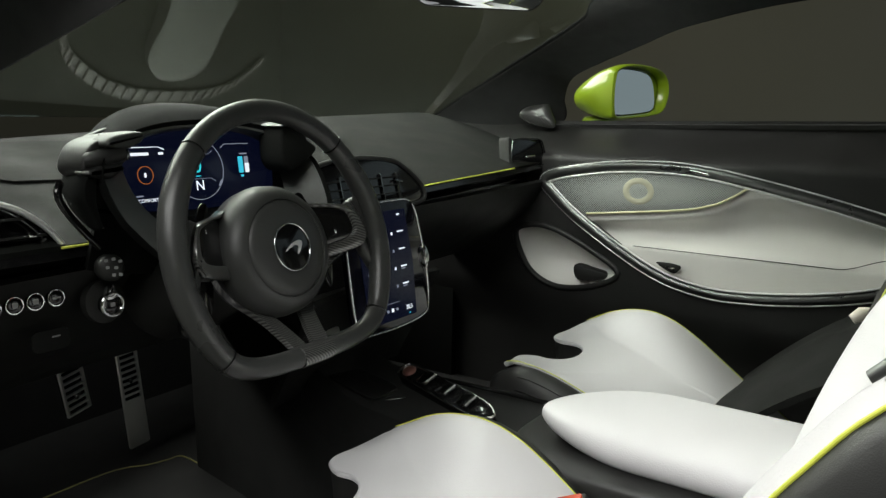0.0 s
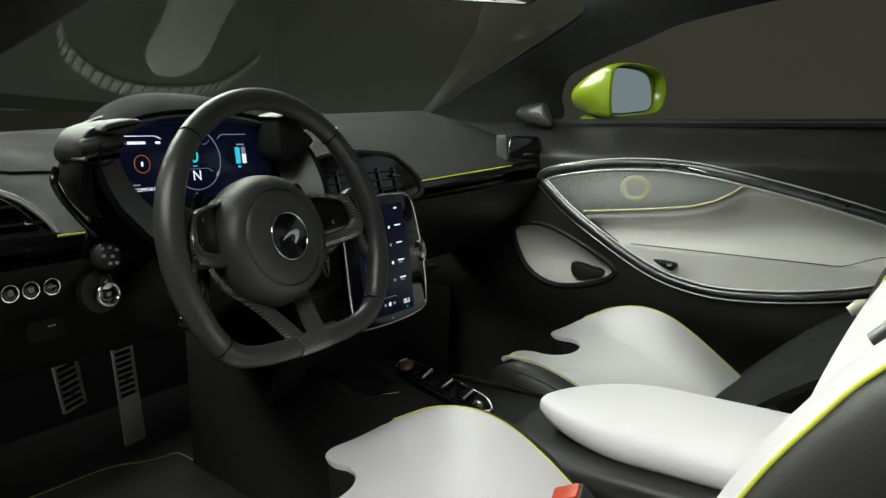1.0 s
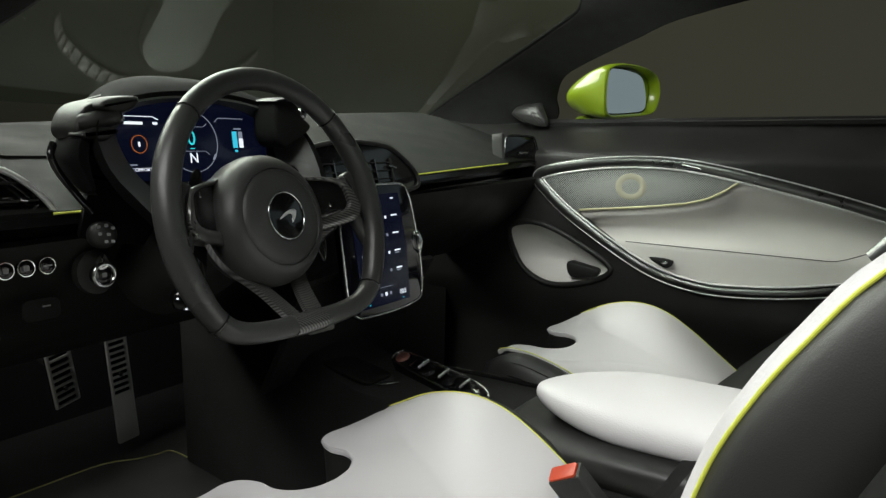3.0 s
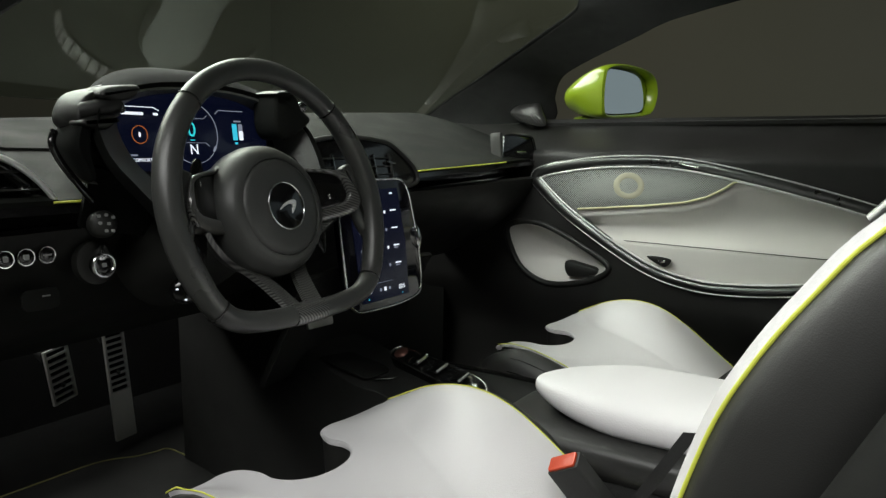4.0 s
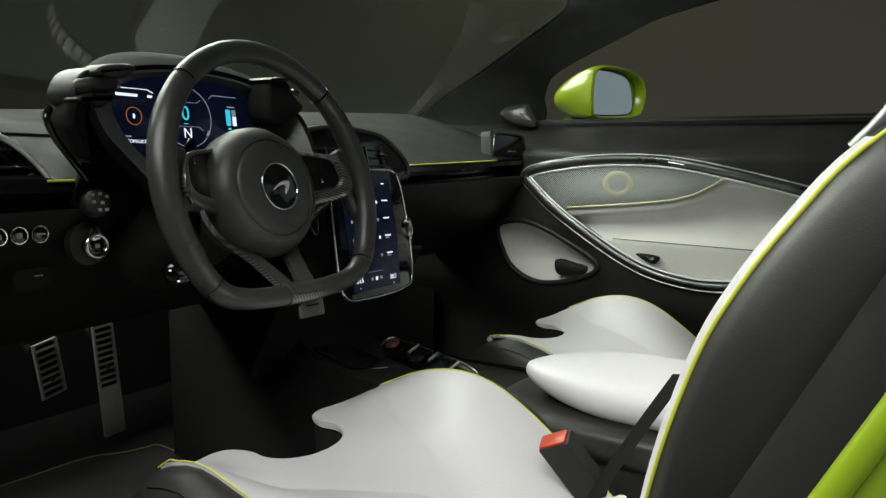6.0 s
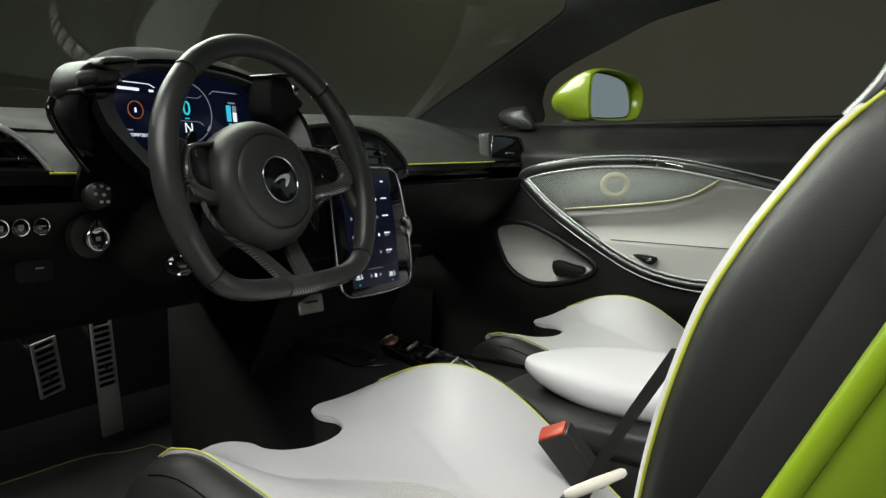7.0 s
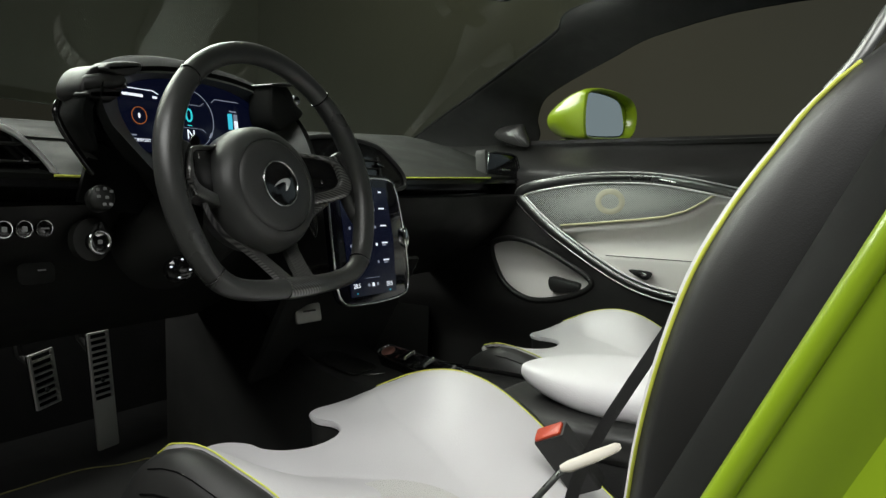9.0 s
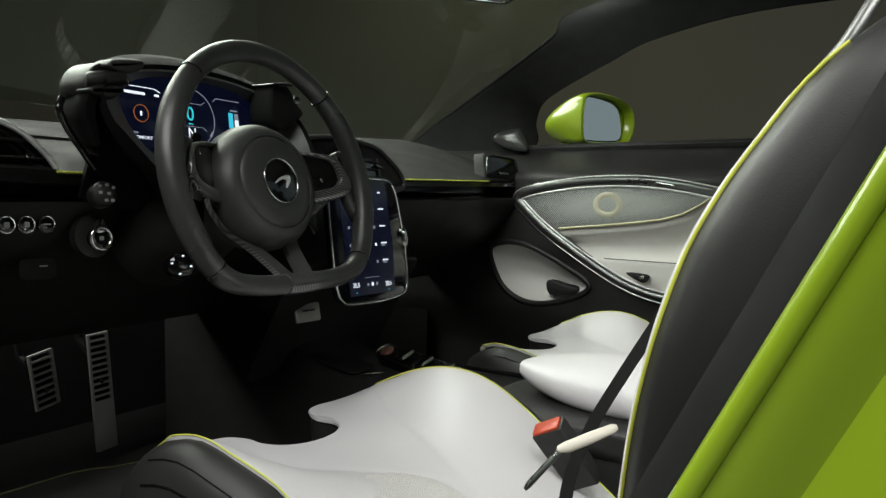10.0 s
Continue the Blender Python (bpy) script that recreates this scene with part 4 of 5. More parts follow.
arc = lambda cx, cy, r, a0, a1, n=24: [(cx + r * math.cos(radians(a0 + (a1 - a0) * i / n)), cy + r * math.sin(radians(a0 + (a1 - a0) * i / n))) for i in range(n + 1)]
stroke("dial_arc", arc(-0.008, 0, 0.0385, -25, 95), 0.0005, CL, INK_GREY, disp)
stroke("dial_arc", arc(-0.008, 0, 0.0385, 215, 320), 0.0005, CL, INK_GREY, disp)
stroke("dial_block", arc(-0.008, 0, 0.0375, -38, -26, 6), 0.0016, CL, INK_GREY, disp)
stroke("divider", [(-0.036, -0.012), (0.010, -0.012), (0.016, -0.0165)], 0.0004, CL, INK_GREY, disp)
stroke("divider", [(-0.036, 0.019), (0.010, 0.019), (0.016, 0.0235)], 0.0004, CL, INK_GREY, disp)
text_mesh("0", 0.026, CL @ pose(-0.010, 0.004, 0.0006), INK_TEAL, "speed", disp, "lit teal speed figure")
text_mesh("N", 0.018, CL @ pose(-0.009, -0.021, 0.0006), INK_WHITE, "gear", disp, "lit white gear letter")
mark("speed_unit", 0.007, 0.0012, -0.010, -0.0085, CL, INK_TEAL, disp)
stroke("top_line", [(-0.108, 0.030), (-0.064, 0.030), (-0.056, 0.0265)], 0.0006, CL, INK_WHITE, disp)
mark("caption_bar", 0.030, 0.0035, -0.093, 0.022, CL, INK_WHITE, disp)
mark("caption_bar", 0.007, 0.003, -0.061, 0.022, CL, INK_WHITE, disp)
stroke("round_icon", arc(-0.086, -0.003, 0.0105, 0, 350), 0.0005, CL, INK_ORANGE, disp, True, "lit orange ring")
mark("round_icon_mark", 0.0028, 0.006, -0.086, -0.003, CL, INK_WHITE, disp, 0.0013)
mark("mode_caption", 0.010, 0.0018, -0.097, -0.0275, CL, INK_GREY, disp)
text_mesh("COMFORT", 0.0058, CL @ pose(-0.100, -0.0335, 0.0006), INK_WHITE, "mode", disp, "lit white mode word", "LEFT")
mark("mode_icon", 0.003, 0.004, -0.105, -0.0335, CL, INK_WHITE, disp)
stroke("low_line", [(-0.070, -0.036), (-0.050, -0.036)], 0.0005, CL, INK_WHITE, disp)
stroke("top_line", [(0.030, 0.026), (0.036, 0.031), (0.078, 0.031)], 0.0006, CL, INK_GREY, disp)
mark("battery_bar", 0.0080, 0.022, 0.061, 0.003, CL, INK_BLUE, disp, 0.001, 0, "lit blue battery bar")
mark("battery_bar", 0.0070, 0.0125, 0.0715, -0.0015, CL, INK_WHITE, disp, 0.001, 0, "lit pale level bar")
mark("battery_track", 0.0070, 0.022, 0.0715, 0.003, CL @ pose(0, 0, -0.0003), INK_GREY, disp, 0.001)
mark("battery_caption", 0.013, 0.002, 0.067, 0.0175, CL, INK_GREY, disp)
mark("battery_foot", 0.005, 0.003, 0.062, -0.012, CL, INK_BLUE, disp)
text_mesh("ELECTRIC", 0.0045, CL @ pose(0.088, -0.031, 0.0006), INK_GREY, "drive_mode", disp, "lit grey mode word")


def upright(outline, front, depth, bevel=0.003):
    """A plate that stands in x and z, its face at y = front."""
    return plate(outline, depth, Matrix.Translation((0, front, 0)) @ pose(0, 0, 0, 90), bevel, 3)


wing = spline([(-0.486, 0.878, 0), (-0.512, 0.866, 0), (-0.532, 0.849, 0), (-0.543, 0.830, 0), (-0.545, 0.812, 0), (-0.538, 0.796, 0), (-0.531, 0.780, 0), (-0.527, 0.780, 0), (-0.533, 0.812, 0), (-0.527, 0.838, 0), (-0.502, 0.858, 0)], 5, True)
middle = sum(wing, Vector()) / len(wing)
part("side_wing", loft([[V(middle.x + 0.012 * (1 - k) + (p.x - middle.x) * k, y, middle.y + (p.y - middle.y) * k) for p in wing] for k, y in ((0.93, 0.112), (0.98, 0.116), (1.0, 0.124), (0.97, 0.134), (0.86, 0.15), (0.70, 0.17))]), HOOD_LEATHER, binnacle, "black leather wing at the hood's side", 60)
pod = part("control_pod", upright(spline([(-0.540, 0.850, 0), (-0.524, 0.871, 0), (-0.480, 0.879, 0), (-0.477, 0.870, 0), (-0.493, 0.861, 0), (-0.490, 0.850, 0), (-0.499, 0.842, 0), (-0.515, 0.832, 0), (-0.537, 0.835, 0)], 5, True), 0.117, 0.05, 0.004), POD_PLASTIC, binnacle, "dark control pod beside the display", 60)
part("paddle_or_lit_edge", upright(spline([(-0.522, 0.868, 0), (-0.512, 0.877, 0), (-0.480, 0.8815, 0), (-0.4745, 0.876, 0), (-0.482, 0.868, 0), (-0.498, 0.8625, 0), (-0.512, 0.864, 0)], 5, True), 0.103, 0.034, 0.005), PADDLE_SATIN, pod, "smooth dark paddle or paler lit edge on top of the pod", 60)
part("pod_barrel", tube([V(-0.536, 0.121, 0.8505), V(-0.533, 0.119, 0.8512), V(-0.512, 0.114, 0.8565), V(-0.500, 0.111, 0.8590), V(-0.4985, 0.111, 0.8592)], [0.0075, 0.0095, 0.0098, 0.0095, 0.008], 20), POD_PLASTIC, pod, "ribbed barrel of the pod", 60)
part("pod_cap", dome(ellipse(0.0062, 0.0062, 24), 0.003, Matrix.Translation((-0.4925, 0.112, 0.8570)) @ pose(0, 0, 0, 80, 0, 52), 4, 0.008), DARK_CHROME, pod, "small dark metal knob end")
part("pod_lever", upright(spline([(-0.541, 0.841, 0), (-0.521, 0.8485, 0), (-0.4985, 0.8445, 0), (-0.505, 0.838, 0), (-0.516, 0.832, 0), (-0.538, 0.8355, 0)], 5, True), 0.106, 0.028, 0.005), POD_PLASTIC, pod, "pointed lower lever of the pod", 60)
pod = part("control_pod", upright(spline([(-0.258, 0.884, 0), (-0.248, 0.889, 0), (-0.232, 0.8905, 0), (-0.217, 0.882, 0), (-0.209, 0.868, 0), (-0.193, 0.858, 0), (-0.194, 0.849, 0), (-0.215, 0.836, 0), (-0.240, 0.824, 0), (-0.254, 0.832, 0), (-0.260, 0.850, 0)], 5, True), 0.116, 0.045, 0.005), RUBBER, binnacle, "dark control pod beside the display", 60)
# Thin strip, paler than its pod: the light along the top edge as colour.
part("paddle_or_lit_edge", upright(spline([(-0.264, 0.886, 0), (-0.248, 0.8905, 0), (-0.230, 0.8925, 0), (-0.222, 0.889, 0), (-0.240, 0.886, 0)], 5, True), 0.110, 0.045, 0.002), PADDLE_SATIN, pod, "smooth dark paddle or paler lit edge on top of the pod", 60)
part("pod_cap", dome(ellipse(0.0070, 0.0075, 24), 0.004, Matrix.Translation((-0.2075, 0.118, 0.8715)) @ pose(0, 0, 0, 80, 0, -20), 4, 0.01), DARK_CHROME, pod, "small dark metal knob end")
for line in ([(-0.556, 0.135, 0.829), (-0.562, 0.130, 0.816), (-0.552, 0.130, 0.796), (-0.533, 0.132, 0.773), (-0.515, 0.140, 0.756)], [(-0.168, 0.165, 0.838), (-0.172, 0.16, 0.81), (-0.186, 0.155, 0.775), (-0.213, 0.15, 0.745)]):
    part("side_rail", tube(spline(line, 8), 0.0055, 10, flat=0.7), GLOSS_BLACK, binnacle, "gloss black rail down the binnacle's side", 60)
part("chin", sheet(lambda u, v: V(-0.50 + 0.29 * u, 0.165 - 0.02 * math.sin(math.pi * u) + 0.03 * v, 0.775 - 0.07 * v + 0.02 * (2 * u - 1) ** 2), 20, 6, 0.01), HOOD_LEATHER, binnacle, "black panel under the display")
switch = thing("light_switch", "black rotary light switch with white icons beside the column", "switch", (-0.497, 0.15, 0.725))
part("drum", dome(ellipse(0.0145, 0.0155, 24), 0.007, Matrix.Translation((-0.494, 0.152, 0.727)) @ pose(0, 0, 0, 82, 0, -20), 4, 0.02), DARK_PLASTIC, switch)
for dx, dy in ((-0.006, 0.009), (0.002, 0.010), (0.009, 0.007), (-0.005, 0.001), (0.004, 0.0), (0.001, -0.008), (0.008, -0.008)):
    part("icon", plate(rounded(0.004, 0.0035, 0.001), 0.0004, Matrix.Translation((-0.494, 0.152, 0.727)) @ pose(0, 0, 0, 82, 0, -20) @ pose(dx, dy, 0.0068)), ICON_PAINT, switch, "small white icon")

# ---- left vent, buttons and starter ----


def vent(name, loop, base, normal_turn, label, fins, chrome=True):
    v = thing(name, label, "air vent", base)
    m = Matrix.Translation(base) @ normal_turn
    bm = tube(loop, 0.0036, 8, closed=True)
    bmesh.ops.transform(bm, matrix=m, verts=bm.verts)
    part("surround", bm, BRIGHT_TRIM, v, "bright satin surround", 60)
    part("recess", plate(loop, 0.004, m @ pose(0, 0, -0.02)), GLOSS_BLACK, v, "black vent recess")
    lip2 = [(p * 1.0, p * 0.94 + V(0, 0, -0.016)) for p in loop]
    part("collar", loft([[m @ a for a, b in lip2], [m @ b for a, b in lip2]], True, False), GLOSS_BLACK, v, "gloss black vent collar")
    for x0, x1, y, turn in fins:
        part("fin", plate([(x0, -0.0012), (x1, -0.0012), (x1, 0.0012), (x0, 0.0012)], 0.014, m @ pose(0, y, -0.004, 0, 0, turn), 0.0004), DARK_PLASTIC, v, "black vent slat")
    return v, m


loop = spline([(0.078, -0.020, 0), (0.055, 0.010, 0), (0.020, 0.032, 0), (-0.03, 0.040, 0), (-0.09, 0.032, 0), (-0.11, 0.0, 0), (-0.08, -0.026, 0), (0.0, -0.0285, 0), (0.06, -0.0255, 0)], 6, True)
v, m = vent("air_vent", loop, (-0.601, 0.198, 0.770), pose(0, 0, 0, 85), "teardrop chrome-edged air vent at the dashboard's end", [(-0.09, 0.05, 0.016, 0), (-0.095, 0.064, -0.004, 0), (-0.09, 0.068, -0.018, 0)])
part("thumb_tab", plate(rounded(0.010, 0.005, 0.002), 0.008, m @ pose(0.046, -0.002, 0.001), 0.001), CHROME, v, "small bright vent tab")
for i, (x, mk) in enumerate(((-0.597, 1), (-0.573, 2), (-0.550, 3), (-0.526, 4))):
    b = thing("push_button", "round black push button with a chrome rim", "button", (x, 0.212, 0.689), "row of dashboard buttons")
    bmx = Matrix.Translation((x, 0.214, 0.689)) @ pose(0, 0, 0, 86)
    part("cap", dome(ellipse(0.0088, 0.0088, 24), 0.0012, bmx, 3, 0.008), GLOSS_BLACK, b)
    part("rim", tube([bmx @ V(0.0095 * math.cos(w), 0.0095 * math.sin(w), 0) for w in np.linspace(0, 2 * math.pi, 28, endpoint=False)], 0.0010, 6, closed=True), CHROME, b, "chrome rim", 60)
    part("icon", plate(rounded(0.006 + 0.004 * (mk == 4), 0.006 - 0.004 * (mk == 4), 0.001), 0.0003, bmx @ pose(0, 0, 0.0015)), ICON_PAINT, b, "small white icon")
starter = thing("starter_knob", "round chrome starter knob on the lower dashboard", "knob", (-0.469, 0.21, 0.676))
sm = Matrix.Translation((-0.4685, 0.208, 0.674)) @ pose(0, 0, 0, 86)
part("socket", dome(ellipse(0.026, 0.027, 32), 0.002, sm @ pose(0, 0, 0.0), 3, 0.012), DARK_PLASTIC, starter, "dark round recess")
part("collar", tube([sm @ V(0.0135 * math.cos(w), 0.0135 * math.sin(w) - 0.003, 0.014) for w in np.linspace(0, 2 * math.pi, 32, endpoint=False)], 0.0028, 8, closed=True), CHROME, starter, "chrome collar", 60)
part("cap", dome(ellipse(0.0122, 0.0122, 28), 0.001, sm @ pose(0, -0.003, 0.013), 3, 0.012), GLOSS_BLACK, starter, "gloss black cap")
part("flap", plate(spline([(-0.007, 0.004, 0), (-0.003, 0.018, 0), (0.002, 0.022, 0), (0.006, 0.015, 0), (0.009, 0.006, 0)], 5, True), 0.012, sm @ pose(0, 0, 0.016), 0.002), CHROME, starter, "chrome guard flap")
part("icon", plate(rounded(0.006, 0.005, 0.001), 0.0003, sm @ pose(0, -0.003, 0.0146)), ICON_PAINT, starter, "small white mark")
slot = thing("panel_slot", "small black slot panel under the dashboard buttons", "panel", (-0.53, 0.215, 0.635))
part("plate", plate(rounded(0.045, 0.026, 0.008), 0.004, Matrix.Translation((-0.525, 0.232, 0.634)) @ pose(0, 0, 0, 84), 0.001), RUBBER, slot)
part("mark", plate(rounded(0.010, 0.0018, 0.0006), 0.0004, Matrix.Translation((-0.520, 0.2308, 0.638)) @ pose(0, 0, 0, 84)), ICON_PAINT, slot, "small pale bar")

# ---- centre vents and touchscreen ----
centre = thing("centre_vent", "gloss black centre air vent housing with chrome slats", "air vent", (-0.02, 0.18, 0.79))
CV = Matrix.Translation((-0.01, 0.165, 0.775)) @ pose(0, 0, 0, 80)
hl = spline([(-0.150, 0.030, 0), (-0.125, 0.048, 0), (-0.04, 0.058, 0), (0.06, 0.052, 0), (0.105, 0.035, 0), (0.152, -0.004, 0), (0.12, -0.030, 0), (-0.12, -0.035, 0), (-0.150, -0.01, 0)], 6, True)
part("housing", plate(hl, 0.05, CV, 0.004), GLOSS_BLACK, centre)
bm = tube(hl, 0.004, 8, closed=True)
bmesh.ops.transform(bm, matrix=CV, verts=bm.verts)
part("edge", bm, BLACK_LEATHER, centre, "black rounded edge", 60)
for x in (-0.125, -0.075, -0.02, 0.03, 0.075):
    part("slat", plate(rounded(0.003, 0.046, 0.001), 0.004, CV @ pose(x, 0.006, 0.004, 0, 0, 6), 0.0005), DARK_CHROME if x in (-0.075, 0.03) else DARK_PLASTIC, centre, "upright vent slat")
for y in (-0.006, 0.008, 0.022):
    part("fin", plate(rounded(0.20, 0.002, 0.0008), 0.004, CV @ pose(-0.02, y, 0.003), 0.0004), DARK_PLASTIC, centre, "thin black fin")
part("tab", plate(rounded(0.022, 0.004, 0.0015), 0.006, CV @ pose(0.075, 0.014, 0.006, 0, 0, -8), 0.001), DARK_CHROME, centre, "small chrome tab")

tscreen = thing("touchscreen", "portrait touchscreen with chrome frame and side knob on the dashboard", "touchscreen", (-0.03, 0.11, 0.56))
TS = Matrix.Translation((-0.03, 0.105, 0.66)) @ pose(0, 0, 0, 81)
tl = spline([(-0.092, 0.096, 0), (-0.03, 0.105, 0), (0.035, 0.106, 0), (0.066, 0.103, 0), (0.082, 0.085, 0), (0.090, 0.045, 0), (0.0935, 0.012, 0), (0.096, -0.03, 0), (0.092, -0.075, 0), (0.078, -0.094, 0), (0.02, -0.101, 0), (-0.05, -0.101, 0), (-0.088, -0.096, 0), (-0.102, -0.07, 0), (-0.104, 0.0, 0), (-0.102, 0.075, 0)], 5, True)
body = part("body", plate(tl, 0.014, TS, 0.003), SCREEN_OFF, tscreen, "gloss black screen body")
bm = tube(tl, 0.0022, 8, closed=True)
bmesh.ops.transform(bm, matrix=TS @ pose(0, 0, -0.001), verts=bm.verts)
part("frame", bm, CHROME, tscreen, "thin chrome frame", 60)
lit = part("panel", plate([(-0.072, -0.088), (0.052, -0.088), (0.058, 0.0), (0.050, 0.090), (-0.078, 0.090)], 0.0006, TS @ pose(0, 0, 0.0009)), SCREEN_NAVY, tscreen, "lit dark blue screen panel")
T2 = TS @ pose(0, 0, 0.0010)
text_mesh("20.5", 0.0105, T2 @ pose(0.033, -0.074, 0.0006), INK_WHITE, "temperature", lit, "lit white temperature figures")
text_mesh("20.5", 0.0105, T2 @ pose(-0.056, -0.071, 0.0006), INK_WHITE, "temperature", lit, "lit white temperature figures")
mark("fan_icon", 0.006, 0.006, -0.012, -0.0715, T2, INK_WHITE, lit, 0.001)
mark("seat_icon", 0.0055, 0.005, -0.024, -0.0715, T2, INK_GREY, lit, 0.002)
mark("seat_icon", 0.0055, 0.005, 0.0, -0.0715, T2, INK_GREY, lit, 0.002)
mark("caret", 0.003, 0.002, 0.033, -0.084, T2, INK_BLUE, lit)
mark("caret", 0.003, 0.002, -0.056, -0.083, T2, INK_BLUE, lit)
mark("thin_line", 0.040, 0.0008, -0.012, -0.060, T2, INK_GREY, lit)
mark("clock_bar", 0.008, 0.0025, 0.030, 0.082, T2, INK_WHITE, lit)
for i in range(4):
    y = 0.052 - 0.029 * i
    mark("menu_icon", 0.005, 0.005, 0.008, y, T2, INK_GREY if i % 2 else INK_WHITE, lit, 0.0015)
    mark("menu_bar", 0.016, 0.0024, 0.031, y + 0.002, T2, INK_WHITE, lit)
    if i > 1:
        mark("menu_bar", 0.011, 0.0022, 0.029, y - 0.002, T2, INK_GREY, lit)
    mark("menu_icon", 0.005, 0.005, -0.060, y, T2, INK_GREY, lit, 0.0015)
    mark("menu_bar", 0.018, 0.0024, -0.035, y, T2, INK_GREY, lit)
part("knob_base", loft([[TS @ V(0.095 + 0.006 * math.cos(w) * k, 0.003 + 0.020 * math.sin(w) * k, z) for w in np.linspace(0, 2 * math.pi, 24, endpoint=False)] for z, k in ((-0.012, 1), (0.002, 1), (0.005, 0.7))]), CHROME, tscreen, "chrome knob mount")
part("knob", dome(ellipse(0.010, 0.010, 28), 0.005, TS @ pose(0.103, 0.002, -0.004, 0, 62, 0), 4, 0.012), CHROME, tscreen, "round chrome side knob")

# ---- console details ----
strip = thing("switch_strip", "slim chrome-edged row of toggle switches on the console", "switch panel", (0.0, 0.02, 0.455))
a, b = V(0.026, 0.118, 0.466), V(-0.044, -0.092, 0.457)
ax = (b - a).normalized()
ay = V(0, 0, 1).cross(ax).normalized()
ST = Matrix((( ax.x, ay.x, 0, (a.x + b.x) / 2), (ax.y, ay.y, 0, (a.y + b.y) / 2), (ax.z, 0, 1, (a.z + b.z) / 2), (0, 0, 0, 1))) @ Matrix.Rotation(radians(24), 4, "X")
so = spline([(-0.112, 0.012, 0), (-0.10, 0.0155, 0), (0.0, 0.0185, 0), (0.09, 0.0165, 0), (0.118, 0.006, 0), (0.122, 0.0, 0), (0.118, -0.006, 0), (0.09, -0.0165, 0), (0.0, -0.0185, 0), (-0.10, -0.0155, 0), (-0.112, -0.012, 0), (-0.117, 0, 0)], 5, True)
part("plate", plate(so, 0.03, ST, 0.002), GLOSS_BLACK, strip, "gloss black switch plate")
bm = tube(so, 0.0021, 8, closed=True)
bmesh.ops.transform(bm, matrix=ST @ pose(0, 0, 0.0005), verts=bm.verts)
part("edge", bm, CHROME, strip, "thin chrome edge", 60)
part("round_button", dome(ellipse(0.0125, 0.0125, 28), 0.004, ST @ pose(-0.096, 0, 0.001), 4, 0.003), ROSE_METAL, strip, "round reddish metal button")
for x in (-0.048, 0.004, 0.056):
    tg = part("toggle", plate(rounded(0.034, 0.026, 0.003), 0.006, ST @ pose(x, 0, 0.006, 0, -14, 0), 0.002), DARK_CHROME, strip, "dark metal toggle switch")
    part("toggle_tip", tube([ST @ V(x + 0.017, yy, 0.0105) for yy in (-0.012, 0.0, 0.012)], 0.0019, 8), CHROME, tg, "bright toggle tip")
part("end_cap", dome(ellipse(0.012, 0.007, 20), 0.002, ST @ pose(0.094, 0, 0.001), 3, 0.001), DARK_CHROME, strip, "small metal end piece")
part("coin_mark", dome(ellipse(0.020, 0.003, 20), 0.0015, Matrix.Translation((-0.045, 0.085, 0.441)) @ pose(0, 0, 0, 0, 0, -35), 3, 0.001), DARK_CHROME, console, "small bright console insert")
part("textured_pad", plate(rounded(0.07, 0.12, 0.015), 0.004, Matrix.Translation((-0.035, 0.165, 0.452)) @ pose(0, 0, 0, 10), 0.001), CONSOLE_WEAVE, console, "carbon weave tray")
part("side_rail", tube(spline([(0.06, 0.10, 0.447), (0.07, -0.02, 0.447), (0.075, -0.14, 0.446), (0.075, -0.22, 0.446)], 8), 0.004, 8), GLOSS_BLACK, console, "gloss black console rail")

# ---- pedals, mat ----


def pedal(name, label, m, w, h, slots, foot):
    p = thing(name, label, "pedal", tuple(m.translation))
    half = w / 2
    for sx in (-1, 1):
        part("side_bar", plate(rounded(0.006, h, 0.002), 0.006, m @ pose(sx * (half - 0.003), h / 2, 0), 0.001), PEDAL_METAL, p, "brushed metal pedal edge")
    n = slots + 1
    for i in range(n):
        part("rung", plate(rounded(w, 0.0048, 0.002), 0.006, m @ pose(0, h * (i + 0.15) / (n - 0.7), 0), 0.001), PEDAL_METAL, p, "brushed metal pedal rung")
    part("backing", plate(rounded(w * 0.96, h * 0.98, 0.004), 0.004, m @ pose(0, h / 2, -0.008), 0.001), RUBBER, p, "black pedal backing")
    part("bolt", dome(ellipse(0.005, 0.005, 16), 0.002, m @ pose(0, h * 0.30, 0.0), 3, 0.005), DARK_CHROME, p, "small pedal bolt")
    if foot:
        part("lower_plate", plate(rounded(w, foot, 0.004), 0.006, m @ pose(0, -foot / 2 + 0.003, 0), 0.001), PEDAL_METAL, p, "plain metal lower plate")
    part("arm", tube([m @ V(0, h * 0.6, -0.012), m @ V(0, h * 0.9, -0.06), m @ V(0, h + 0.25, -0.09)], 0.008, 8), DARK_PLASTIC, p, "dark pedal arm")
    return p


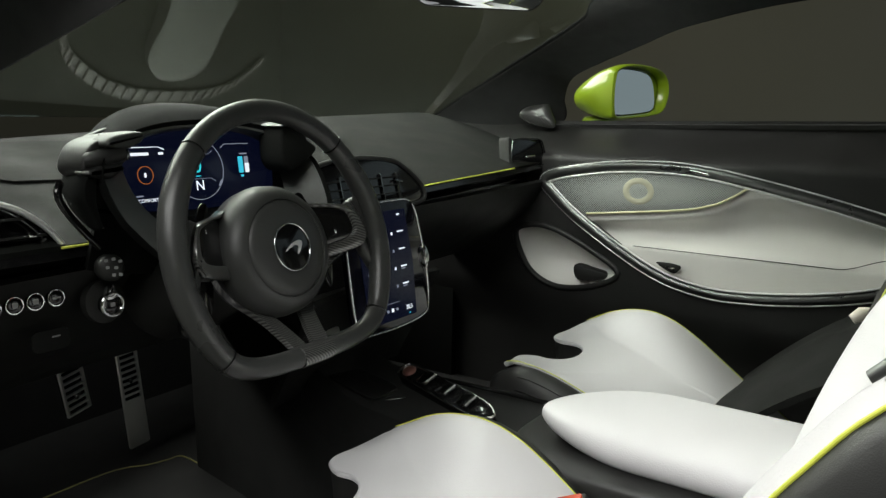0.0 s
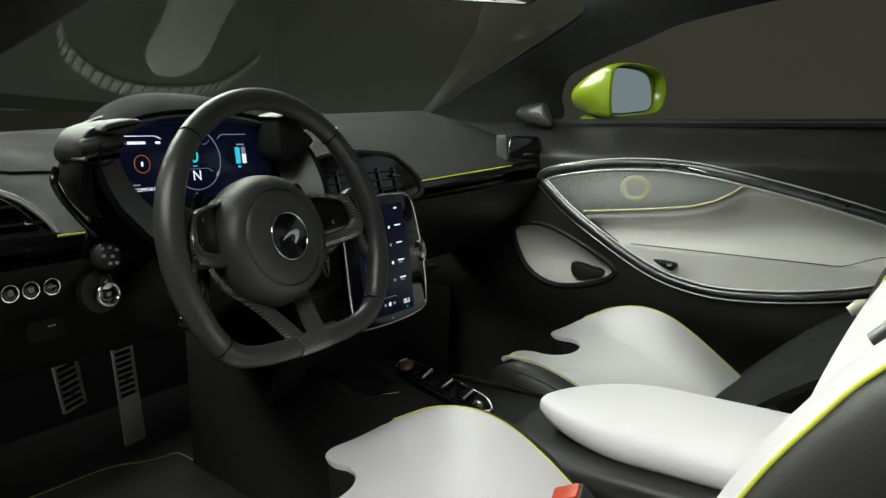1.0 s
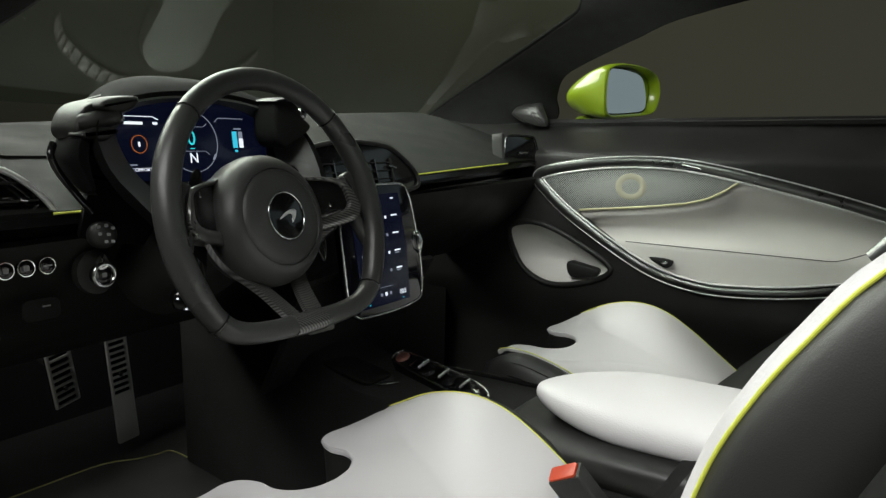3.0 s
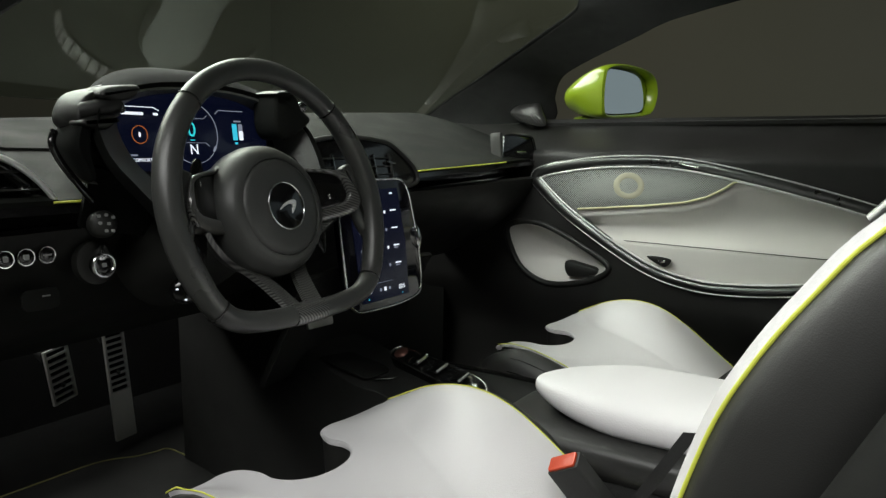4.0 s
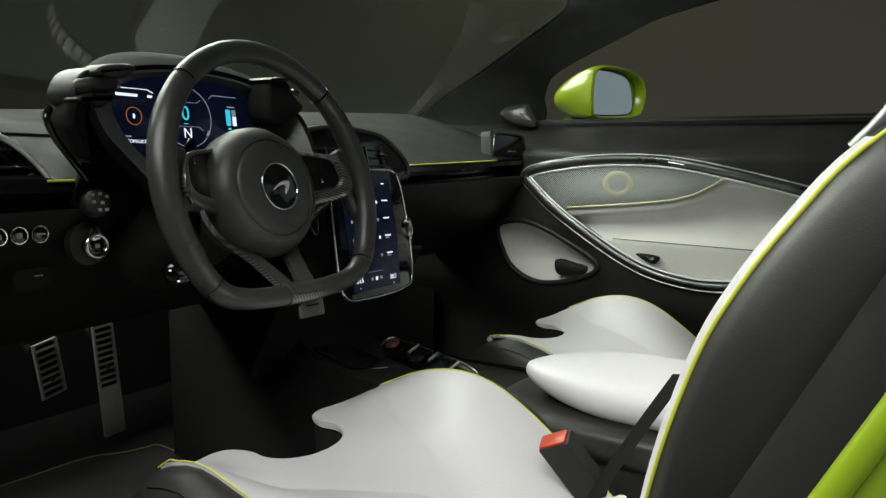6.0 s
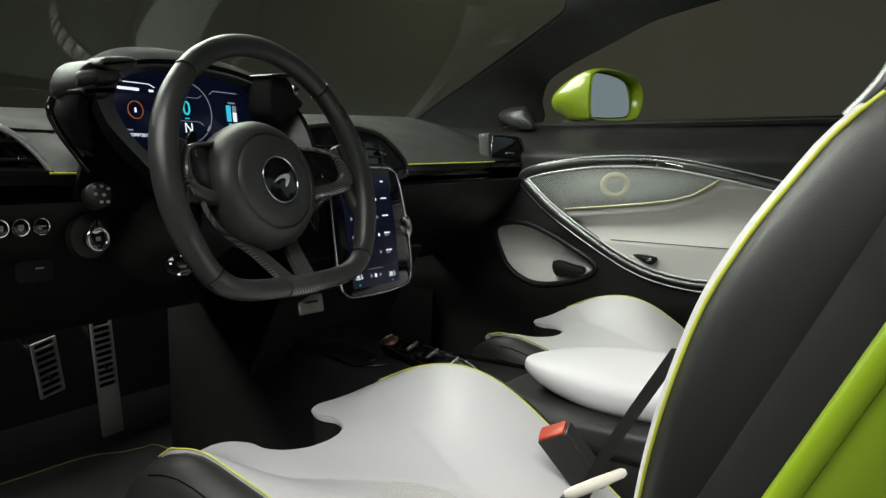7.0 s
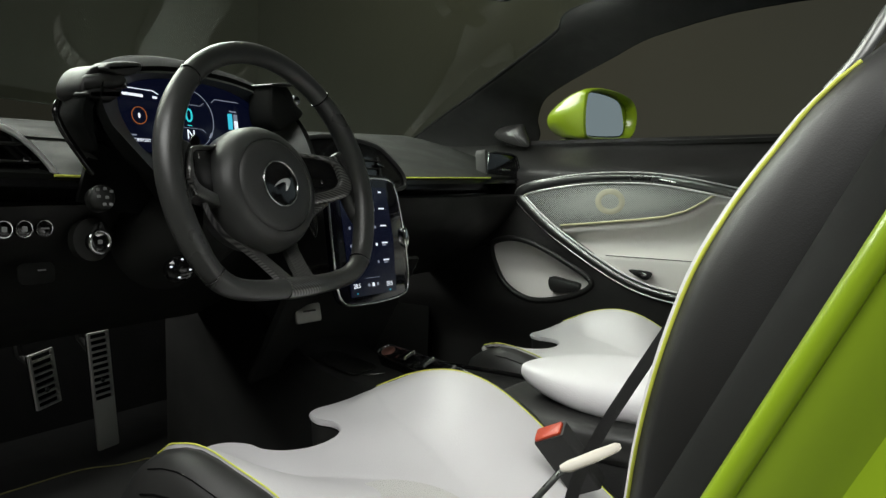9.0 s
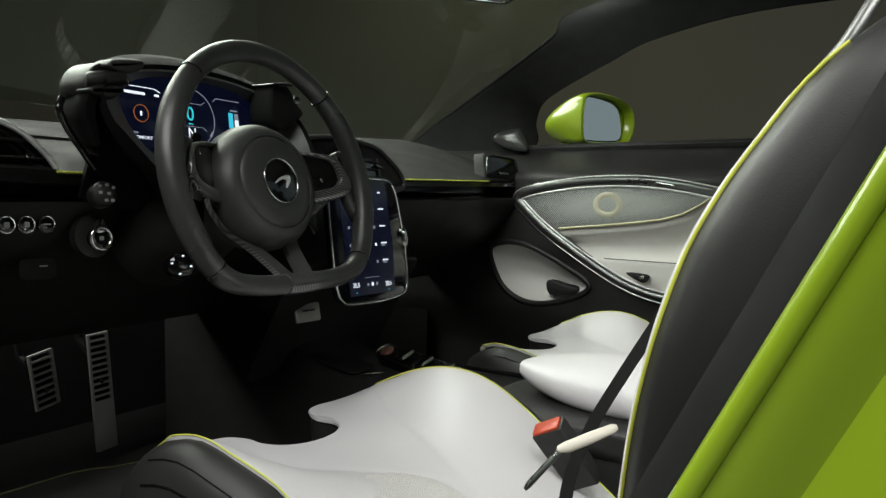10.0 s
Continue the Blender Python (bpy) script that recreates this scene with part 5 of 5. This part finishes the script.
pedal("brake_pedal", "slotted brushed metal brake pedal", Matrix.Translation((-0.190, 0.770, 0.298)) @ pose(0, 0, 0, 86, -7, 12), 0.058, 0.112, 8, 0)
pedal("accelerator_pedal", "long slotted brushed metal accelerator pedal", Matrix.Translation((-0.059, 0.787, 0.2755)) @ pose(0, 0, 0, 85, -2, 6), 0.053, 0.150, 11, 0.106)
mat_thing = thing("floor_mat", "black carpet floor mat with a thin yellow edge", "floor mat", (-0.35, 0.45, 0.15))
ml = spline([(-0.62, 0.76, 0), (-0.40, 0.755, 0), (-0.263, 0.751, 0), (-0.165, 0.748, 0), (-0.12, 0.735, 0), (-0.085, 0.71, 0), (-0.045, 0.696, 0), (-0.018, 0.685, 0), (-0.022, 0.60, 0), (-0.022, 0.50, 0), (-0.02, 0.35, 0), (-0.14, 0.20, 0), (-0.62, 0.20, 0)], 5, True)
part("mat_carpet", plate(ml, 0.008, pose(0, 0, 0.158), 0.003), CARPET, mat_thing, "black carpet pile")
bm = tube(ml, 0.0016, 6, closed=True)
bmesh.ops.transform(bm, matrix=pose(0, 0, 0.158), verts=bm.verts)
part("edging", bm, EDGING, mat_thing, "thin yellow edging", 60)

# ---- belts ----
buckle = thing("belt_buckle", "black seat belt buckle with a red button beside the seat", "belt buckle", (-0.245, -0.36, 0.40))
BK = Matrix.Translation((-0.250, -0.316, 0.476)) @ pose(0, 0, 0, -30, -24, 12)
part("body", plate(rounded(0.025, 0.040, 0.004), 0.085, BK, 0.002), DARK_PLASTIC, buckle, "black plastic buckle body")
part("button", plate(rounded(0.020, 0.034, 0.003), 0.004, BK @ pose(0, 0.001, 0.003), 0.001), RED_PLASTIC, buckle, "red release button")
belt = thing("seat_belt", "black seat belt webbing with a cream tongue beside the seat", "seat belt", (-0.62, -0.5, 0.55))


def ribbon(pts, width, side):
    side = Vector(side).normalized()
    pts = spline(pts, 8)
    return loft([[p - side * width / 2 - V(0, 0.001, 0), p + side * width / 2 - V(0, 0.001, 0), p + side * width / 2 + V(0, 0.001, 0), p - side * width / 2 + V(0, 0.001, 0)] for p in pts])


part("webbing", ribbon([(-0.575, -0.462, 0.50), (-0.578, -0.469, 0.552), (-0.580, -0.483, 0.590), (-0.582, -0.503, 0.628), (-0.584, -0.528, 0.672)], 0.007, (0.45, -0.85, 0)), BELT_WEB, belt, "black belt webbing")
tm = V(-0.614, -0.495, 0.594)
part("tongue", tube([tm + V(-0.0105, 0.017, -0.008), tm + V(-0.008, 0.0125, -0.0065), tm + V(0, 0, 0), tm + V(0.007, -0.011, 0.006), tm + V(0.008, -0.013, 0.007)], [0.002, 0.0038, 0.0038, 0.003, 0.0015], 12, flat=0.7), CREAM_PLASTIC, belt, "cream plastic tongue grip", 60)
part("blade", tube([tm + V(-0.010, 0.016, -0.009), tm + V(-0.019, 0.031, -0.030), tm + V(-0.020, 0.033, -0.033)], [0.003, 0.003, 0.0018], 10, flat=0.4), RING_METAL, belt, "bright metal tongue")
guide = thing("belt_guide", "pale shoulder belt guide on top of the seat back", "belt guide", (-0.62, -0.62, 0.81))
part("loop", tube(spline([(-0.628, -0.606, 0.800), (-0.630, -0.618, 0.815), (-0.626, -0.630, 0.838), (-0.622, -0.640, 0.85)], 6), [0.0042] * 18 + [0.003], 10, flat=0.5), RING_METAL, guide, "", 60)
pguide = thing("belt_guide", "cream seat belt tongue by the passenger seat", "belt guide", (0.17, -0.55, 0.62))
part("loop", tube([(0.168, -0.545, 0.636), (0.172, -0.556, 0.645), (0.176, -0.566, 0.648)], [0.007, 0.010, 0.007], 12), CREAM_PLASTIC, pguide, "", 60)

# ---- passenger side: vent pod, tweeter, mirrors ----
pod = thing("side_vent", "small chrome-edged air vent at the dashboard's far end", "air vent", (0.66, 0.22, 0.81))
PM = Matrix.Translation((0.690, 0.232, 0.812)) @ pose(0, 0, 0, 84, 0, -8)
pl = spline([(-0.066, 0.020, 0), (-0.052, 0.033, 0), (-0.02, 0.036, 0), (0.050, 0.033, 0), (0.066, 0.022, 0), (0.076, -0.014, 0), (0.068, -0.028, 0), (0.040, -0.033, 0), (-0.052, -0.035, 0), (-0.072, -0.024, 0)], 5, True)
part("housing", plate(pl, 0.03, PM, 0.003), GLOSS_BLACK, pod)
part("side_cheek", plate(spline([(-0.080, 0.036, 0), (-0.066, 0.032, 0), (-0.071, 0.0, 0), (-0.076, -0.028, 0), (-0.080, -0.028, 0)], 5, True), 0.03, PM @ pose(0, 0, 0.003), 0.002), GREY_PLASTIC, pod, "grey cheek")
bm = tube(pl, 0.0022, 6, closed=True)
bmesh.ops.transform(bm, matrix=PM @ pose(0, 0, 0.002), verts=bm.verts)
part("edge", bm, DARK_CHROME, pod, "dark chrome edge", 60)
part("tab", plate(rounded(0.040, 0.005, 0.002), 0.006, PM @ pose(0.005, -0.008, 0.006), 0.001), CHROME, pod, "small chrome tab")
tweeter = thing("pillar_speaker", "smoky translucent pillar speaker cover", "speaker", (0.86, 0.28, 0.88))
TW = Matrix(((0.25, 0.2, -0.95, 0.836), (-0.95, 0.25, -0.2, 0.287), (0.0, 0.93, 0.25, 0.907), (0, 0, 0, 1)))
tw = spline([(-0.046, -0.004, 0), (-0.034, 0.018, 0), (0.010, 0.034, 0), (0.040, 0.042, 0), (0.046, 0.012, 0), (0.053, -0.026, 0), (0.036, -0.038, 0), (-0.015, -0.026, 0)], 6, True)
part("cover", dome(tw, 0.012, TW, 5, 0.004), SMOKE, tweeter)
for k in range(3):
    part("rib", tube([TW @ V(0.030 + 0.007 * k, -0.031, 0.006), TW @ V(0.016 + 0.007 * k, -0.016, 0.011), TW @ V(0.010 + 0.007 * k, -0.002, 0.0125)], 0.0012, 6), GREY_PLASTIC, tweeter, "pale rib")

mirror = thing("wing_mirror", "lime green wing mirror outside the passenger window", "wing mirror", (0.98, 0.14, 0.89))
c0 = V(1.035, 0.075, 0.972)
ex, ez = V(0.985, -0.16, 0.03).normalized(), V(-0.03, 0.0, 1).normalized()
ey = V(0.16, 0.985, 0).normalized()
mo = spline([(-0.150, 0.035, 0), (-0.135, 0.060, 0), (-0.06, 0.072, 0), (0.06, 0.067, 0), (0.135, 0.048, 0), (0.160, 0.005, 0), (0.140, -0.045, 0), (0.09, -0.063, 0), (-0.05, -0.070, 0), (-0.135, -0.068, 0), (-0.152, -0.045, 0), (-0.155, 0, 0)], 5, True)
rings = []
for d, k, sx, sz in ((0.018, 0.86, 0, 0), (-0.004, 0.90, 0, 0), (-0.008, 0.955, 0, 0), (-0.004, 1.0, 0, 0), (0.012, 1.01, 0, 0), (0.030, 0.99, 0.0, -0.001), (0.052, 0.96, -0.003, -0.003), (0.078, 0.90, -0.008, -0.006), (0.105, 0.80, -0.014, -0.010), (0.130, 0.645, -0.020, -0.014), (0.147, 0.45, -0.025, -0.017), (0.156, 0.21, -0.028, -0.019)):
    ease = bump01((d - 0.01) / 0.12)
    ring = []
    for p in mo:
        w = math.atan2(p.y / 0.071, p.x / 0.157)
        q = p.lerp(V(0.157 * math.cos(w), 0.071 * math.sin(w), 0), ease)
        ring.append(c0 + ex * (q.x * k + sx) + ez * (q.y * k + sz) + ey * d)
    rings.append(ring)
bm = loft(rings, True, False)
bm.verts.ensure_lookup_table()
n = len(mo)
bm.faces.new([bm.verts[len(bm.verts) - n + i] for i in range(n)])
bmesh.ops.recalc_face_normals(bm, faces=bm.faces)
part("housing", bm, GREEN_PAINT, mirror, "lime green painted housing", 50)
go = [p * 0.86 for p in mo]
MG = Matrix(((ex.x, ez.x, -ey.x, 0), (ex.y, ez.y, -ey.y, 0), (ex.z, ez.z, -ey.z, 0), (0, 0, 0, 1)))
MG.translation = c0 + ey * 0.014
gl = spline([(-0.118, 0.050, 0), (-0.05, 0.058, 0), (0.05, 0.050, 0), (0.092, 0.030, 0), (0.112, -0.02, 0), (0.100, -0.048, 0), (0.03, -0.056, 0), (-0.09, -0.058, 0), (-0.120, -0.045, 0), (-0.128, 0, 0)], 5, True)
part("backing", plate(go, 0.004, MG @ pose(0, 0, -0.006)), GREEN_PAINT, mirror, "green inner shell")
part("glass_rim", plate([p * 1.05 for p in gl], 0.004, MG @ pose(-0.012, 0, 0.003), 0.001), RUBBER, mirror, "black glass rim")
part("glass", plate(gl, 0.002, MG @ pose(-0.012, 0, 0.0055)), MIRROR, mirror, "mirror glass")
part("foot", loft([[V(x, y + ry * math.cos(w), z + rz * math.sin(w)) for w in np.linspace(0, 2 * math.pi, 16, endpoint=False)] for x, y, z, ry, rz in ((0.965, 0.18, 0.893, 0.03, 0.006), (0.99, 0.17, 0.899, 0.045, 0.008), (1.04, 0.15, 0.903, 0.045, 0.010), (1.10, 0.13, 0.908, 0.03, 0.006))]), GREEN_PAINT, mirror, "green mirror foot", 50)

rear = thing("rear_view_mirror", "frameless rear-view mirror at the top of the windscreen", "mirror", (0.03, 0.04, 1.12))
RM = Matrix.Translation((0.052, 0.0, 1.100)) @ pose(0, 0, 0, 108, 0, -42)
part("body", dome([V(-p.x, p.y, 0) for p in rounded(0.215, 0.066, 0.03, 8)][::-1], -0.02, RM, 5, -0.004), DARK_PLASTIC, rear, "black mirror back", 60)
part("glass", plate(rounded(0.211, 0.062, 0.029, 8), 0.003, RM @ pose(0, 0, 0.006), 0.001), MIRROR, rear, "mirror glass")
part("stem", tube([V(0.045, 0.035, 1.10), V(0.03, 0.10, 1.125), V(0.02, 0.16, 1.13)], 0.008, 8), DARK_PLASTIC, rear, "black mirror stem")
